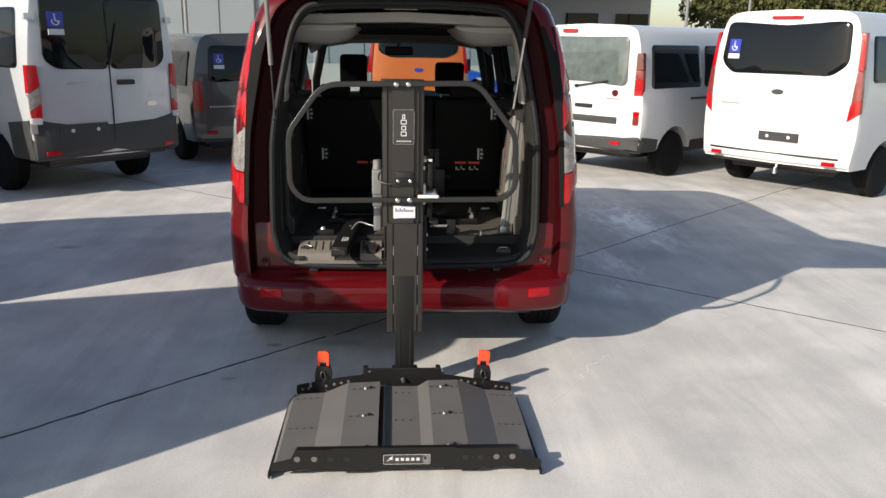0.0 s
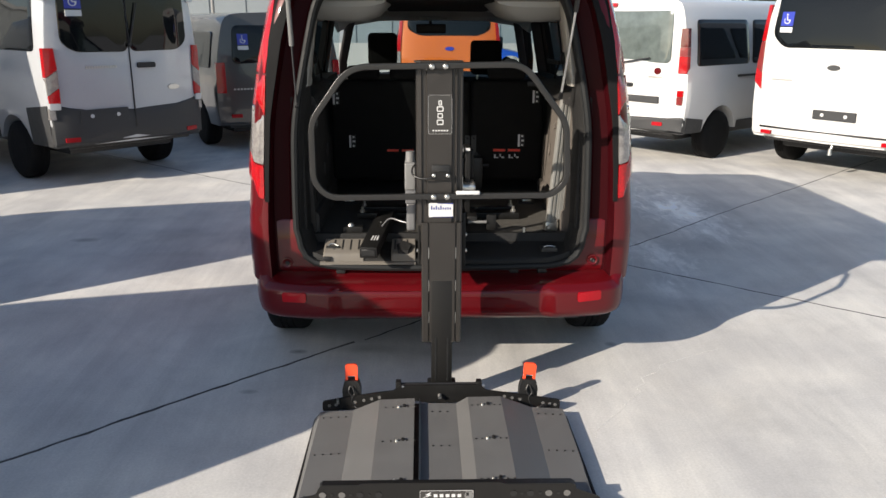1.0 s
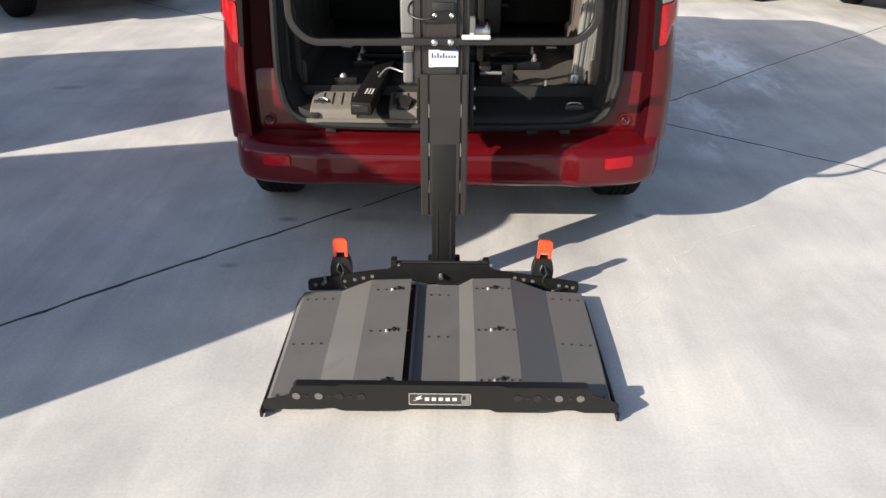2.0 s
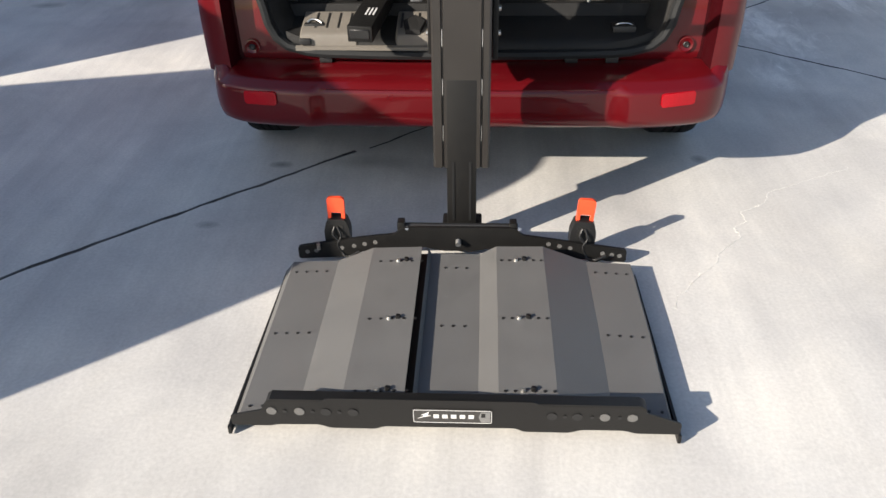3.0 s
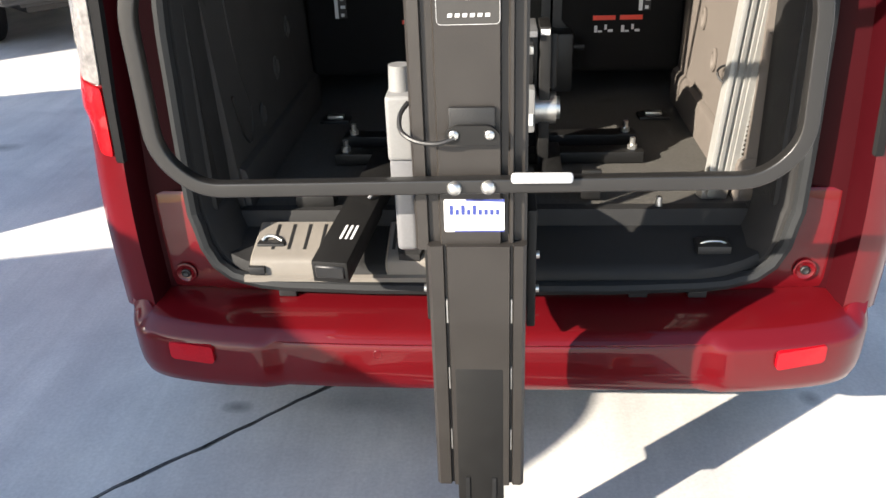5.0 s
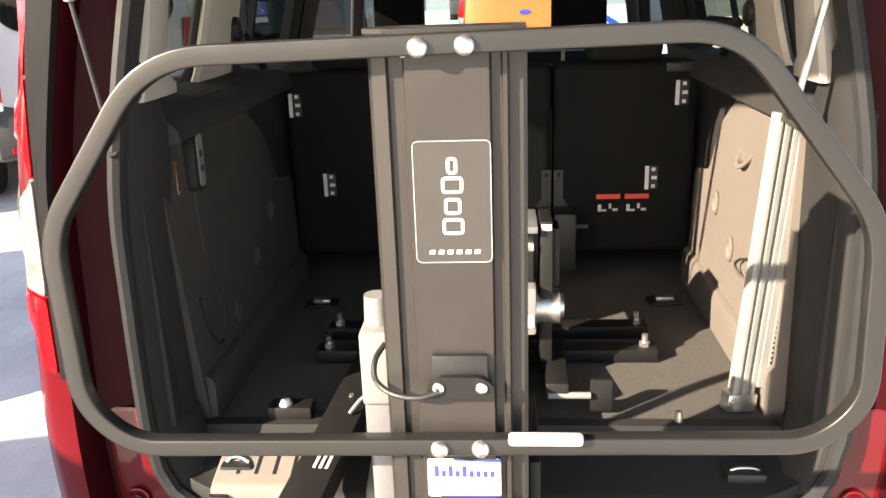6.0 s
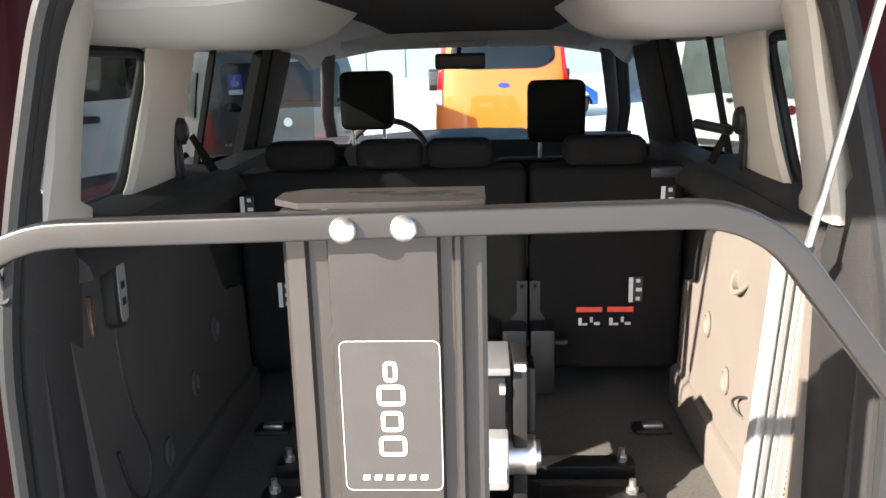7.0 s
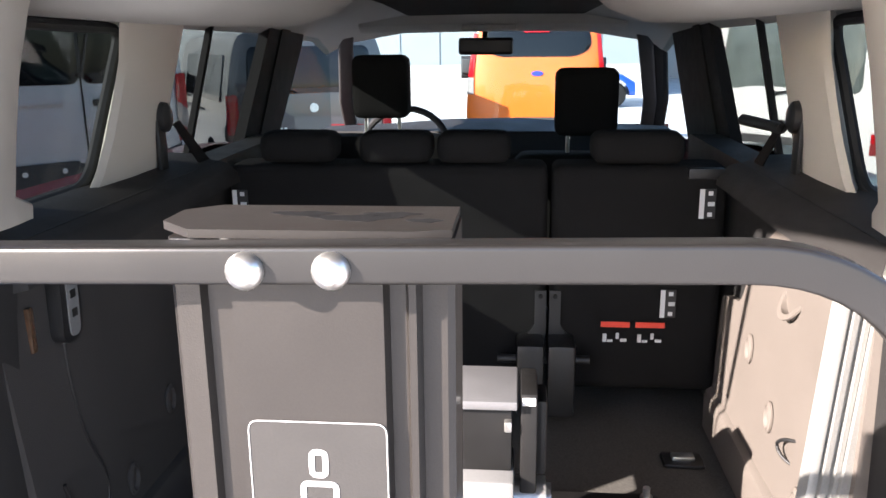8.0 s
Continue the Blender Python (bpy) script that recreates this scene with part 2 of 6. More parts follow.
FACADE = material("pale_cladding", (0.17, 0.195, 0.212), 0.5, 0, 0, 0.05, 1.5, 40, 0.1)
FACADE_WARM = material("grey_facade", (0.33, 0.32, 0.31), 0.6, 0, 0, 0.08, 1.5, 40, 0.1)
ROOF_EDGE = material("roof_edge_metal", (0.24, 0.25, 0.27), 0.4, 0.2, 0, 0.08, 2, 60, 0.0)
LEAF = material("tree_leaves", (0.075, 0.08, 0.03), 0.7, 0, 0, 0.6, 1.2, 40, 0.2, spec=0.1)
BARK = material("tree_bark", (0.10, 0.075, 0.05), 0.9, 0, 0, 0.3, 8, 60, 0.6)
CLEAR = glass_material("clear_car_glass", (0.77, 0.84, 0.855), 0.012)
PRIVACY = glass_material("tinted_car_glass", (0.40, 0.425, 0.42), 0.012)
# opaque pane; the light interior seen through it is put into its colour
PALE_GLASS = material("pale_toned_glass", (0.10, 0.12, 0.115), 0.05, 0, 0.6, 0.3, 3, 9, 0.0)
SILVER_BOX = material("grey_metal_box", (0.17, 0.17, 0.175), 0.4, 0.3, 0, 0.08, 20, 200, 0.05)
LIME = material("pale_lime_streak", (0.66, 0.65, 0.62), 0.9, 0, 0, 0.2, 30, 200, 0.1)
PILLAR_BLACK = material("black_door_trim", (0.0135, 0.0135, 0.0140), 0.85, 0, 0, 0.15, 25, 300, 0.15, spec=0.08)
# plastic of the beige sill blocks, with shade worked into the colour
SCUFF_SHADED = material("shaded_sill_plastic", (0.017, 0.0168, 0.0168), 0.6, 0, 0, 0.10, 9, 600, 0.4, spec=0.25)
AMBER = material("amber_lens", (0.085, 0.048, 0.028), 0.15, 0, 1.0, 0.5, 60, 100, 0.2)


# ---------------------------------------------------------------- mesh helpers
def part(name, bm, mat, parent=None, label="", smooth=True):
    """Links a bmesh as one mesh object under a thing or under a part."""
    me = bpy.data.meshes.new(name)
    bmesh.ops.recalc_face_normals(bm, faces=bm.faces[:])
    bm.to_mesh(me)
    bm.free()
    me.materials.append(mat)
    if smooth:
        me.polygons.foreach_set("use_smooth", [True] * len(me.polygons))
        me.set_sharp_from_angle(angle=radians(38))
    ob = new(name, me)
    if parent is not None:
        ob.parent = parent
    return tagged(ob, label)


def thing(name, m, label, category, group="", kind=""):
    ob = new(name)
    ob.matrix_world = m
    return tagged(ob, label, category, group, kind)


def box(bm, x0, x1, y0, y1, z0, z1, bevel=0.0, seg=2, m=None):
    r = bmesh.ops.create_cube(bm, size=1.0)
    vs = r["verts"]
    for v in vs:
        v.co = Vector(((x0 + x1) / 2 + v.co.x * (x1 - x0), (y0 + y1) / 2 + v.co.y * (y1 - y0), (z0 + z1) / 2 + v.co.z * (z1 - z0)))
    if bevel:
        es = list({e for v in vs for e in v.link_edges})
        r = bmesh.ops.bevel(bm, geom=es, offset=bevel, segments=seg, profile=0.6, affect="EDGES")
        vs = list({v for f in r["faces"] for v in f.verts} | {v for v in vs if v.is_valid})
    if m is not None:
        bmesh.ops.transform(bm, matrix=m, verts=[v for v in vs if v.is_valid])
    return bm


def B(*a, **k):
    return box(bmesh.new(), *a, **k)


def cyl(bm, p0, p1, r0, r1=None, seg=20, cap=True):
    """A round bar from p0 to p1."""
    p0, p1 = Vector(p0), Vector(p1)
    q = (p1 - p0).to_track_quat("Z", "Y").to_matrix()
    r1 = r0 if r1 is None else r1
    rings = []
    for p, r in ((p0, r0), (p1, r1)):
        rings.append([bm.verts.new(p + q @ Vector((r * math.cos(2 * math.pi * i / seg), r * math.sin(2 * math.pi * i / seg), 0))) for i in range(seg)])
    for i in range(seg):
        bm.faces.new((rings[0][i], rings[0][(i + 1) % seg], rings[1][(i + 1) % seg], rings[1][i]))
    if cap:
        bm.faces.new(rings[0][::-1])
        bm.faces.new(rings[1])
    return bm


def C(*a, **k):
    return cyl(bmesh.new(), *a, **k)


def lathe(bm, profile, axis_m, seg=32):
    """Turns a (radius, height) profile round the z axis of axis_m."""
    rings = []
    for r, h in profile:
        rings.append([bm.verts.new(axis_m @ Vector((r * math.cos(2 * math.pi * i / seg), r * math.sin(2 * math.pi * i / seg), h))) for i in range(seg)])
    for a, b in zip(rings, rings[1:]):
        for i in range(seg):
            bm.faces.new((a[i], a[(i + 1) % seg], b[(i + 1) % seg], b[i]))
    bm.faces.new(rings[0][::-1])
    bm.faces.new(rings[-1])
    return bm


def loft(bm, loops, closed=True, cap0=False, cap1=False):
    """Joins loops of equal length into one skin."""
    rows = [[bm.verts.new(p) for p in loop] for loop in loops]
    n = len(rows[0])
    for a, b in zip(rows, rows[1:]):
        for i in range(n if closed else n - 1):
            j = (i + 1) % n
            bm.faces.new((a[i], a[j], b[j], b[i]))
    if cap0:
        bm.faces.new(rows[0][::-1])
    if cap1:
        bm.faces.new(rows[-1])
    return bm


def rounded(points, r, seg=5):
    """A closed 2D outline with its corners rounded; r is one radius or one for each corner."""
    out = []
    n = len(points)
    rs = r if isinstance(r, (list, tuple)) else [r] * n
    for i in range(n):
        p, a, b = Vector(points[i]), Vector(points[i - 1]), Vector(points[(i + 1) % n])
        da, db = a - p, b - p
        k = min(rs[i], da.length * 0.48, db.length * 0.48)
        s, e = p + da.normalized() * k, p + db.normalized() * k
        for j in range(seg + 1):
            t = j / seg
            out.append(tuple((1 - t) ** 2 * s + 2 * t * (1 - t) * p + t * t * e))
    return out


def prism(bm, outline, fn, a, b):
    """A plate: the 2D outline carried by fn(u, v, depth) from depth a to b."""
    return loft(bm, [[fn(u, v, a) for u, v in outline], [fn(u, v, b) for u, v in outline]], True, True, True)


def patch(bm, outline, fn, proud=0.004, depth=0.012, rings=4):
    """A shell with the 2D outline laid on the surface fn(u, v, out), proud of it, with a turned-in rim."""
    cx = sum(p[0] for p in outline) / len(outline)
    cy = sum(p[1] for p in outline) / len(outline)
    loops = [[fn(u, v, -depth) for u, v in outline], [fn(u, v, proud * 0.6) for u, v in outline]]
    for k in range(rings):
        s = (1 - k / rings) * (0.985 if k == 0 else 1)
        loops.append([fn(cx + (u - cx) * s, cy + (v - cy) * s, proud) for u, v in outline])
    loft(bm, loops)
    c = bm.verts.new(fn(cx, cy, proud))
    bm.verts.ensure_lookup_table()
    n = len(outline)
    last = bm.verts[len(bm.verts) - 1 - n:len(bm.verts) - 1]
    for i in range(n):
        bm.faces.new((last[i], last[(i + 1) % n], c))
    return bm


def sweep(bm, path, section, up=Vector((0, 0, 1)), closed=False, cap=True):
    """Carries a 2D section (side, up) along a path of points."""
    pts = [Vector(p) for p in path]
    n = len(pts)
    loops = []
    for i, p in enumerate(pts):
        a = pts[i - 1] if i or closed else pts[0]
        b = pts[(i + 1) % n] if i < n - 1 or closed else pts[-1]
        t = (b - a).normalized()
        side = t.cross(up)
        side = side.normalized() if side.length > 1e-4 else Vector((1, 0, 0))
        u2 = side.cross(t).normalized()
        loops.append([p + side * s + u2 * h for s, h in section])
    if closed:
        loops.append(loops[0])
    return loft(bm, loops, True, cap and not closed, cap and not closed)


def ring2(r, seg=10):
    return [(r * math.cos(2 * math.pi * i / seg), r * math.sin(2 * math.pi * i / seg)) for i in range(seg)]


def smooth_path(points, per=8, closed=False):
    """A Catmull-Rom curve through points."""
    P = [Vector(p) for p in points]
    n = len(P)
    out = []
    for i in range(n if closed else n - 1):
        p0 = P[(i - 1) % n] if closed or i else P[0]
        p1, p2 = P[i], P[(i + 1) % n]
        p3 = P[(i + 2) % n] if closed or i < n - 2 else P[-1]
        for k in range(per):
            t = k / per
            out.append(0.5 * ((2 * p1) + (p2 - p0) * t + (2 * p0 - 5 * p1 + 4 * p2 - p3) * t * t + (3 * p1 - p0 - 3 * p2 + p3) * t ** 3))
    if not closed:
        out.append(P[-1])
    return out


def lerp_table(table, x):
    if x <= table[0][0]:
        return table[0][1]
    for (a, fa), (b, fb) in zip(table, table[1:]):
        if x <= b:
            return fa + (fb - fa) * (x - a) / (b - a)
    return table[-1][1]


# ---------------------------------------------------------------- ground and joints
bm = bmesh.new()
R_ = [0, 1.5, 3, 5, 8, 12, 18, 30, 60, 140, 400]
grid_xs = sorted({-r for r in R_} | set(R_))
gv = {}
for gx in grid_xs:
    for gy in grid_xs:
        gv[gx, gy] = bm.verts.new((gx, gy + 3, 0))
for a, b in zip(grid_xs, grid_xs[1:]):
    for c, d in zip(grid_xs, grid_xs[1:]):
        bm.faces.new((gv[a, c], gv[b, c], gv[b, d], gv[a, d]))
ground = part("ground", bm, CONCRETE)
tagged(ground, "pale grey floated concrete yard with faint stains and swirls", "ground", kind="structure")


def joint(name, a, b, width, wander=0.006, seed=1, mat=None):
    """A sealed saw cut or crack: a thin, slightly uneven strip pressed into the slab."""
    rnd = random.Random(seed)
    a, b = Vector((*a, 0)), Vector((*b, 0))
    n = max(8, int((b - a).length / 0.05))
    side = Vector((-(b - a).y, (b - a).x, 0)).normalized()
    bm = bmesh.new()
    rows = []
    off = 0.0
    for i in range(n + 1):
        off = off * 0.9 + rnd.uniform(-wander, wander) * 0.5
        p = a.lerp(b, i / n) + side * off
        w = width * rnd.uniform(0.55, 1.35)
        rows.append([p - side * w + Vector((0, 0, -0.002)), p - side * w * 0.7 + Vector((0, 0, 0.0016)), p + side * w * 0.7 + Vector((0, 0, 0.0016)), p + side * w + Vector((0, 0, -0.002))])
    loft(bm, rows, closed=False)
    ob = part(name, bm, mat or FILLER)
    return tagged(ob, "dark sealed joint line across the concrete slab", "joint", kind="structure")


def bloom(points, width, seed):
    """A thin pale lime line along a hair crack."""
    rnd = random.Random(seed)
    bm = bmesh.new()
    pts = smooth_path([(x, y, 0) for x, y in points], 10)
    rows = []
    for i, p in enumerate(pts):
        q = p + Vector((rnd.uniform(-0.005, 0.005), rnd.uniform(-0.005, 0.005), 0))
        w = width * rnd.uniform(0.5, 1.2)
        rows.append([q + Vector((-w, 0, -0.002)), q + Vector((-w * 0.6, 0, 0.0012)), q + Vector((w * 0.6, 0, 0.0012)), q + Vector((w, 0, -0.002))])
    loft(bm, rows, closed=False)
    return tagged(part("hair_crack", bm, LIME), "pale hairline crack in the concrete slab", "crack", kind="structure")


bloom([(1.50, 0.34), (1.235, 0.19), (1.13, 0.13), (1.09, 0.05), (1.035, 0.01), (0.985, -0.03), (0.985, -0.09), (0.935, -0.13), (0.935, -0.20), (0.85, -0.29), (0.81, -0.37), (0.745, -0.43)], 0.0020, 8)
bloom([(0.745, -0.43), (0.70, -0.50), (0.65, -0.56), (0.64, -0.62)], 0.0011, 9)
joint("slab_joint", (-9.5, -7.95), (-0.47, 0.46), 0.010, 0.012, 3, FILLER_GREY)
for off in (-0.008, 0.008):
    joint("slab_joint", (-9.5 - off, -7.95 + off), (-0.47 - off * 0.3, 0.46 + off * 0.3), 0.0035, 0.012, 3)
joint("slab_joint", (-0.42, 0.49), (12.0, 12.6), 0.006, 0.01, 4)
joint("slab_joint", (1.12, 2.1), (9.0, -4.6), 0.006, 0.01, 5)
joint("slab_joint", (1.05, 2.2), (-8.0, 10.2), 0.006, 0.01, 6)


# ---------------------------------------------------------------- parked vans
def wheel(parent, x, y, r, w, rim_mat, out):
    """A road wheel as a part: tyre with shoulders and tread grooves, dished rim with spokes."""
    axis = pose(x, y, r, 0, 90 * out, 0)
    prof = [(r * 0.62, -w / 2), (r * 0.9, -w / 2), (r * 0.97, -w * 0.42), (r, -w * 0.3)]
    for g in (-0.15, 0.0, 0.15):
        prof += [(r, w * (g - 0.025)), (r - 0.008, w * (g - 0.02)), (r - 0.008, w * (g + 0.02)), (r, w * (g + 0.025))]
    prof += [(r, w * 0.3), (r * 0.97, w * 0.42), (r * 0.9, w / 2), (r * 0.62, w / 2)]
    t = part("wheel", lathe(bmesh.new(), prof, axis, 36), RUBBER, parent)
    bm = bmesh.new()
    lathe(bm, [(0.02, w * 0.18), (r * 0.2, w * 0.2), (r * 0.24, w * 0.12), (r * 0.52, w * 0.24), (r * 0.6, w * 0.46), (r * 0.64, w * 0.46), (r * 0.64, -w * 0.3)], axis, 30)
    for k in range(5):
        a = 2 * math.pi * k / 5
        p0 = axis @ Vector((r * 0.16 * math.cos(a), r * 0.16 * math.sin(a), w * 0.24))
        p1 = axis @ Vector((r * 0.58 * math.cos(a), r * 0.58 * math.sin(a), w * 0.4))
        cyl(bm, p0, p1, r * 0.09, r * 0.07, 8)
    part("rim", bm, rim_mat, t)
    return t


def van(name, m, label, paint, W=1.98, H=1.97, L=4.9, lower=None, lower_z=0.6, lean=0.16, belt=1.05,
        rear_glass=(), lamps=(), doors="tailgate", plate=None, sticker=None, brake=None, reflectors=(), handles=(),
        badge=None, letters=(), side_glass=(), wheels_v=(0.95, 3.85), rim=RIM, wheel_r=0.33, bottom=0.36, wiper=None, hinges=(), tow=False,
        strip=None, bumper_line=None, glass=TINTED, category="van"):
    """A parked van. u: to its right, v: forward from the rear bumper, z: up."""
    root = thing(name, m, label, category)
    widths = [(0, 0.93), (0.2, 0.965), (0.32, 0.995), (0.45, 1.0), (0.55, 0.985), (0.7, 0.945), (0.85, 0.89), (0.93, 0.845), (0.97, 0.80), (0.99, 0.72), (1.0, 0.6)]

    def half(z):
        return W / 2 * lerp_table(widths, z / H)

    def vr(u, z):
        return lean * max(0, z / H - 0.38) ** 1.7 * 2.2 + 0.10 * (abs(u) / (W / 2)) ** 4 + (0.05 if z < bottom + 0.03 else 0)

    def roof(v):
        return lerp_table([(0, H), (L - 2.1, H), (L - 1.75, H - 0.05), (L - 0.95, H * 0.62), (L - 0.3, H * 0.52), (L, H * 0.40)], v)

    def loop(v, first=False):
        zb = bottom
        for wv in wheels_v:
            d = abs(v - wv)
            if d < wheel_r + 0.09:
                zb = max(zb, wheel_r * 0.95 + math.sqrt((wheel_r + 0.09) ** 2 - d * d))
        top = roof(v)
        taper = lerp_table([(0, 0.985), (0.3, 1.0), (L - 1.2, 1.0), (L - 0.3, 0.9), (L, 0.78)], v)
        zs = [zb + (top - zb) * f for f in (0.0, 0.03, 0.07, 0.14, 0.2, 0.27, 0.34, 0.41, 0.48, 0.54, 0.6, 0.66, 0.72, 0.78, 0.84, 0.88, 0.92, 0.945, 0.965, 0.98, 0.99, 1.0)]
        right = []
        for z in zs:
            zz = z * H / max(top, 0.1) if top < H - 0.02 and z > top * 0.6 else z
            right.append((half(min(zz, H)) * taper, z))
        pts = right + [(0, top + 0.02)] + [(-u, z) for u, z in right[::-1]] + [(0, zb)]
        return [Vector((u, (v + vr(u, z)) if first else max(v, vr(u, z) + 0.01 * v), z)) for u, z in pts]

    vs = [0.0, 0.04, 0.1, 0.2, 0.35]
    for wv in wheels_v:
        vs += [wv + (wheel_r + 0.09) * f for f in (-1.0, -0.99, -0.9, -0.75, -0.5, -0.25, 0, 0.25, 0.5, 0.75, 0.9, 0.99, 1.0)]
    vs += [2.0, 2.5, 3.0, L - 2.1, L - 1.75, L - 1.4, L - 0.95, L - 0.6, L - 0.3, L - 0.1, L]
    vs = sorted(set(round(v, 4) for v in vs))
    loops = []
    edge = loop(0, True)
    zc = (bottom + H) / 2
    for s in (0.03, 0.15, 0.3, 0.42, 0.52, 0.62, 0.7, 0.77, 0.83, 0.88, 0.92, 0.955, 0.98):
        ring = []
        for p in edge:
            u, z = p.x * s, zc + (p.z - zc) * s
            ring.append(Vector((u, vr(u, z), z)))
        loops.append(ring)
    loops.append(edge)
    for v in vs[1:]:
        loops.append(loop(v))
    part("body", loft(bmesh.new(), loops, True, True, True), paint, root)

    def rear(u, z, out):
        return Vector((u, vr(u, z) - out, z))

    def side(sgn):
        return lambda v, z, out: Vector((sgn * (half(z) * lerp_table([(0, 0.985), (0.3, 1.0), (L - 1.2, 1.0), (L - 0.3, 0.9), (L, 0.78)], v) + out), max(v, vr(half(z), z)), z))

    if lower:
        zt = lower_z
        bm = bmesh.new()
        patch(bm, rounded([(-W * 0.485, bottom - 0.01), (W * 0.485, bottom - 0.01), (W * 0.488, zt), (-W * 0.488, zt)], 0.04), rear, 0.012, 0.03, 5)
        part("lower_cladding", bm, lower, root, "dark plastic lower panel")
    bm = bmesh.new()
    box(bm, -W * 0.40, W * 0.40, 0.12, 0.3, bottom - 0.04, bottom + 0.03, 0.02)
    part("bumper_underside", bm, BLACK_PLASTIC, root)
    if bumper_line:
        bm = bmesh.new()
        patch(bm, rounded([(-W * 0.42, bumper_line - 0.012), (W * 0.42, bumper_line - 0.012), (W * 0.42, bumper_line + 0.012), (-W * 0.42, bumper_line + 0.012)], 0.01), rear, 0.006, 0.01, 2)
        part("bumper_step", bm, BLACK_PLASTIC, root)
    for g in rear_glass:
        part("rear_window", patch(bmesh.new(), rounded(g, 0.09), rear, 0.014, 0.03, 10), glass, root)
    for outline, mat, lab in lamps:
        for sgn in (-1, 1):
            o = [(sgn * u, z) for u, z in outline]
            part("tail_lamp", patch(bmesh.new(), rounded(o if sgn > 0 else o[::-1], 0.008), rear, 0.018, 0.05, 4), mat, root, lab)
    if doors == "barn":
        bm = bmesh.new()
        patch(bm, [(-0.006, bottom + 0.16), (0.006, bottom + 0.16), (0.006, H - 0.12), (-0.006, H - 0.12)], rear, 0.016, 0.03, 8)
        part("door_gap", bm, BLACK_PLASTIC, root)
    for u, z in hinges:
        for sgn in (-1, 1):
            o = rounded([(sgn * u - 0.05, z - 0.035), (sgn * u + 0.05, z - 0.035), (sgn * u + 0.05, z + 0.035), (sgn * u - 0.05, z + 0.035)], 0.015)
            part("hinge", patch(bmesh.new(), o, rear, 0.03, 0.02, 3), paint, root)
    if plate:
        u, z, w, h = plate
        bm = bmesh.new()
        patch(bm, rounded([(u - w / 2, z - h / 2), (u + w / 2, z - h / 2), (u + w / 2, z + h / 2), (u - w / 2, z + h / 2)], 0.012), rear, 0.016, 0.01, 2)
        pl = part("plate_holder", bm, CLADDING, root, "empty dark plate holder")
        for du in (-w * 0.27, w * 0.27):
            part("plate_screw", patch(bmesh.new(), [(u + du + 0.022 * math.cos(a), z + 0.022 * math.sin(a)) for a in [k * math.pi / 5 for k in range(10)]], rear, 0.02, 0.01, 2), LABEL_WHITE, pl)
    if brake:
        u, z, w, h = brake
        part("brake_light", patch(bmesh.new(), rounded([(u - w / 2, z - h / 2), (u + w / 2, z - h / 2), (u + w / 2, z + h / 2), (u - w / 2, z + h / 2)], 0.012), rear, 0.03, 0.03, 2), LAMP_RED, root, "high red brake light")
    for u, z in reflectors:
        for sgn in (-1, 1):
            part("reflector", patch(bmesh.new(), rounded([(sgn * u - 0.075, z - 0.025), (sgn * u + 0.075, z - 0.025), (sgn * u + 0.075, z + 0.025), (sgn * u - 0.075, z + 0.025)], 0.01), rear, 0.02, 0.02, 2), REFLECTOR, root)
    for u, z, w, h in handles:
        part("door_handle", patch(bmesh.new(), rounded([(u - w / 2, z - h / 2), (u + w / 2, z - h / 2), (u + w / 2, z + h / 2), (u - w / 2, z + h / 2)], h * 0.4), rear, 0.028, 0.02, 3), BLACK_PLASTIC, root)
    if badge:
        u, z, w, h, bmat = badge
        part("badge", patch(bmesh.new(), [(u + w / 2 * math.cos(k * math.pi / 10), z + h / 2 * math.sin(k * math.pi / 10)) for k in range(20)], rear, 0.012, 0.01, 3), bmat, root, "plain oval badge")
    for u, z, w, h, n in letters:
        for k in range(n):
            cw = w / n
            x0 = u + k * cw
            part("letter_bar", patch(bmesh.new(), [(x0, z), (x0 + cw * 0.62, z), (x0 + cw * 0.62, z + h), (x0, z + h)], rear, 0.008, 0.006, 1), STEEL if paint is not GREY_PAINT else STEEL, root)
    if sticker:
        u, z, s = sticker
        st = part("parking_sticker", patch(bmesh.new(), [(u - s / 2, z - s / 2), (u + s / 2, z - s / 2), (u + s / 2, z + s / 2), (u - s / 2, z + s / 2)], rear, 0.020, 0.002, 2), BLUE_STICKER, root, "blue square sticker with a white wheelchair sign")
        bm = bmesh.new()
        for k in range(14):
            a0, a1 = 2.6 + k * 0.3, 2.6 + (k + 1) * 0.3
            if k < 13:
                o = [(u + r * math.cos(a), z - s * 0.1 + r * math.sin(a)) for r, a in ((s * 0.2, a0), (s * 0.26, a0), (s * 0.26, a1), (s * 0.2, a1))]
                patch(bm, o, rear, 0.0225, 0.001, 1)
        for o in ([(u - 0.06 * s, z - s * 0.08), (u + 0.02 * s, z - s * 0.08), (u + 0.0 * s, z + s * 0.2), (u - 0.08 * s, z + s * 0.2)],
                  [(u - 0.02 * s, z - s * 0.12), (u + 0.2 * s, z - s * 0.12), (u + 0.2 * s, z - s * 0.05), (u - 0.02 * s, z - s * 0.05)],
                  [(u + 0.15 * s, z - s * 0.28), (u + 0.22 * s, z - s * 0.28), (u + 0.2 * s, z - s * 0.06), (u + 0.13 * s, z - s * 0.06)]):
            patch(bm, o, rear, 0.0225, 0.001, 1)
        patch(bm, [(u - 0.05 * s + 0.06 * s * math.cos(k), z + s * 0.3 + 0.06 * s * math.sin(k)) for k in [j * math.pi / 4 for j in range(8)]], rear, 0.0225, 0.001, 1)
        part("wheelchair_sign", bm, LABEL_WHITE, st)
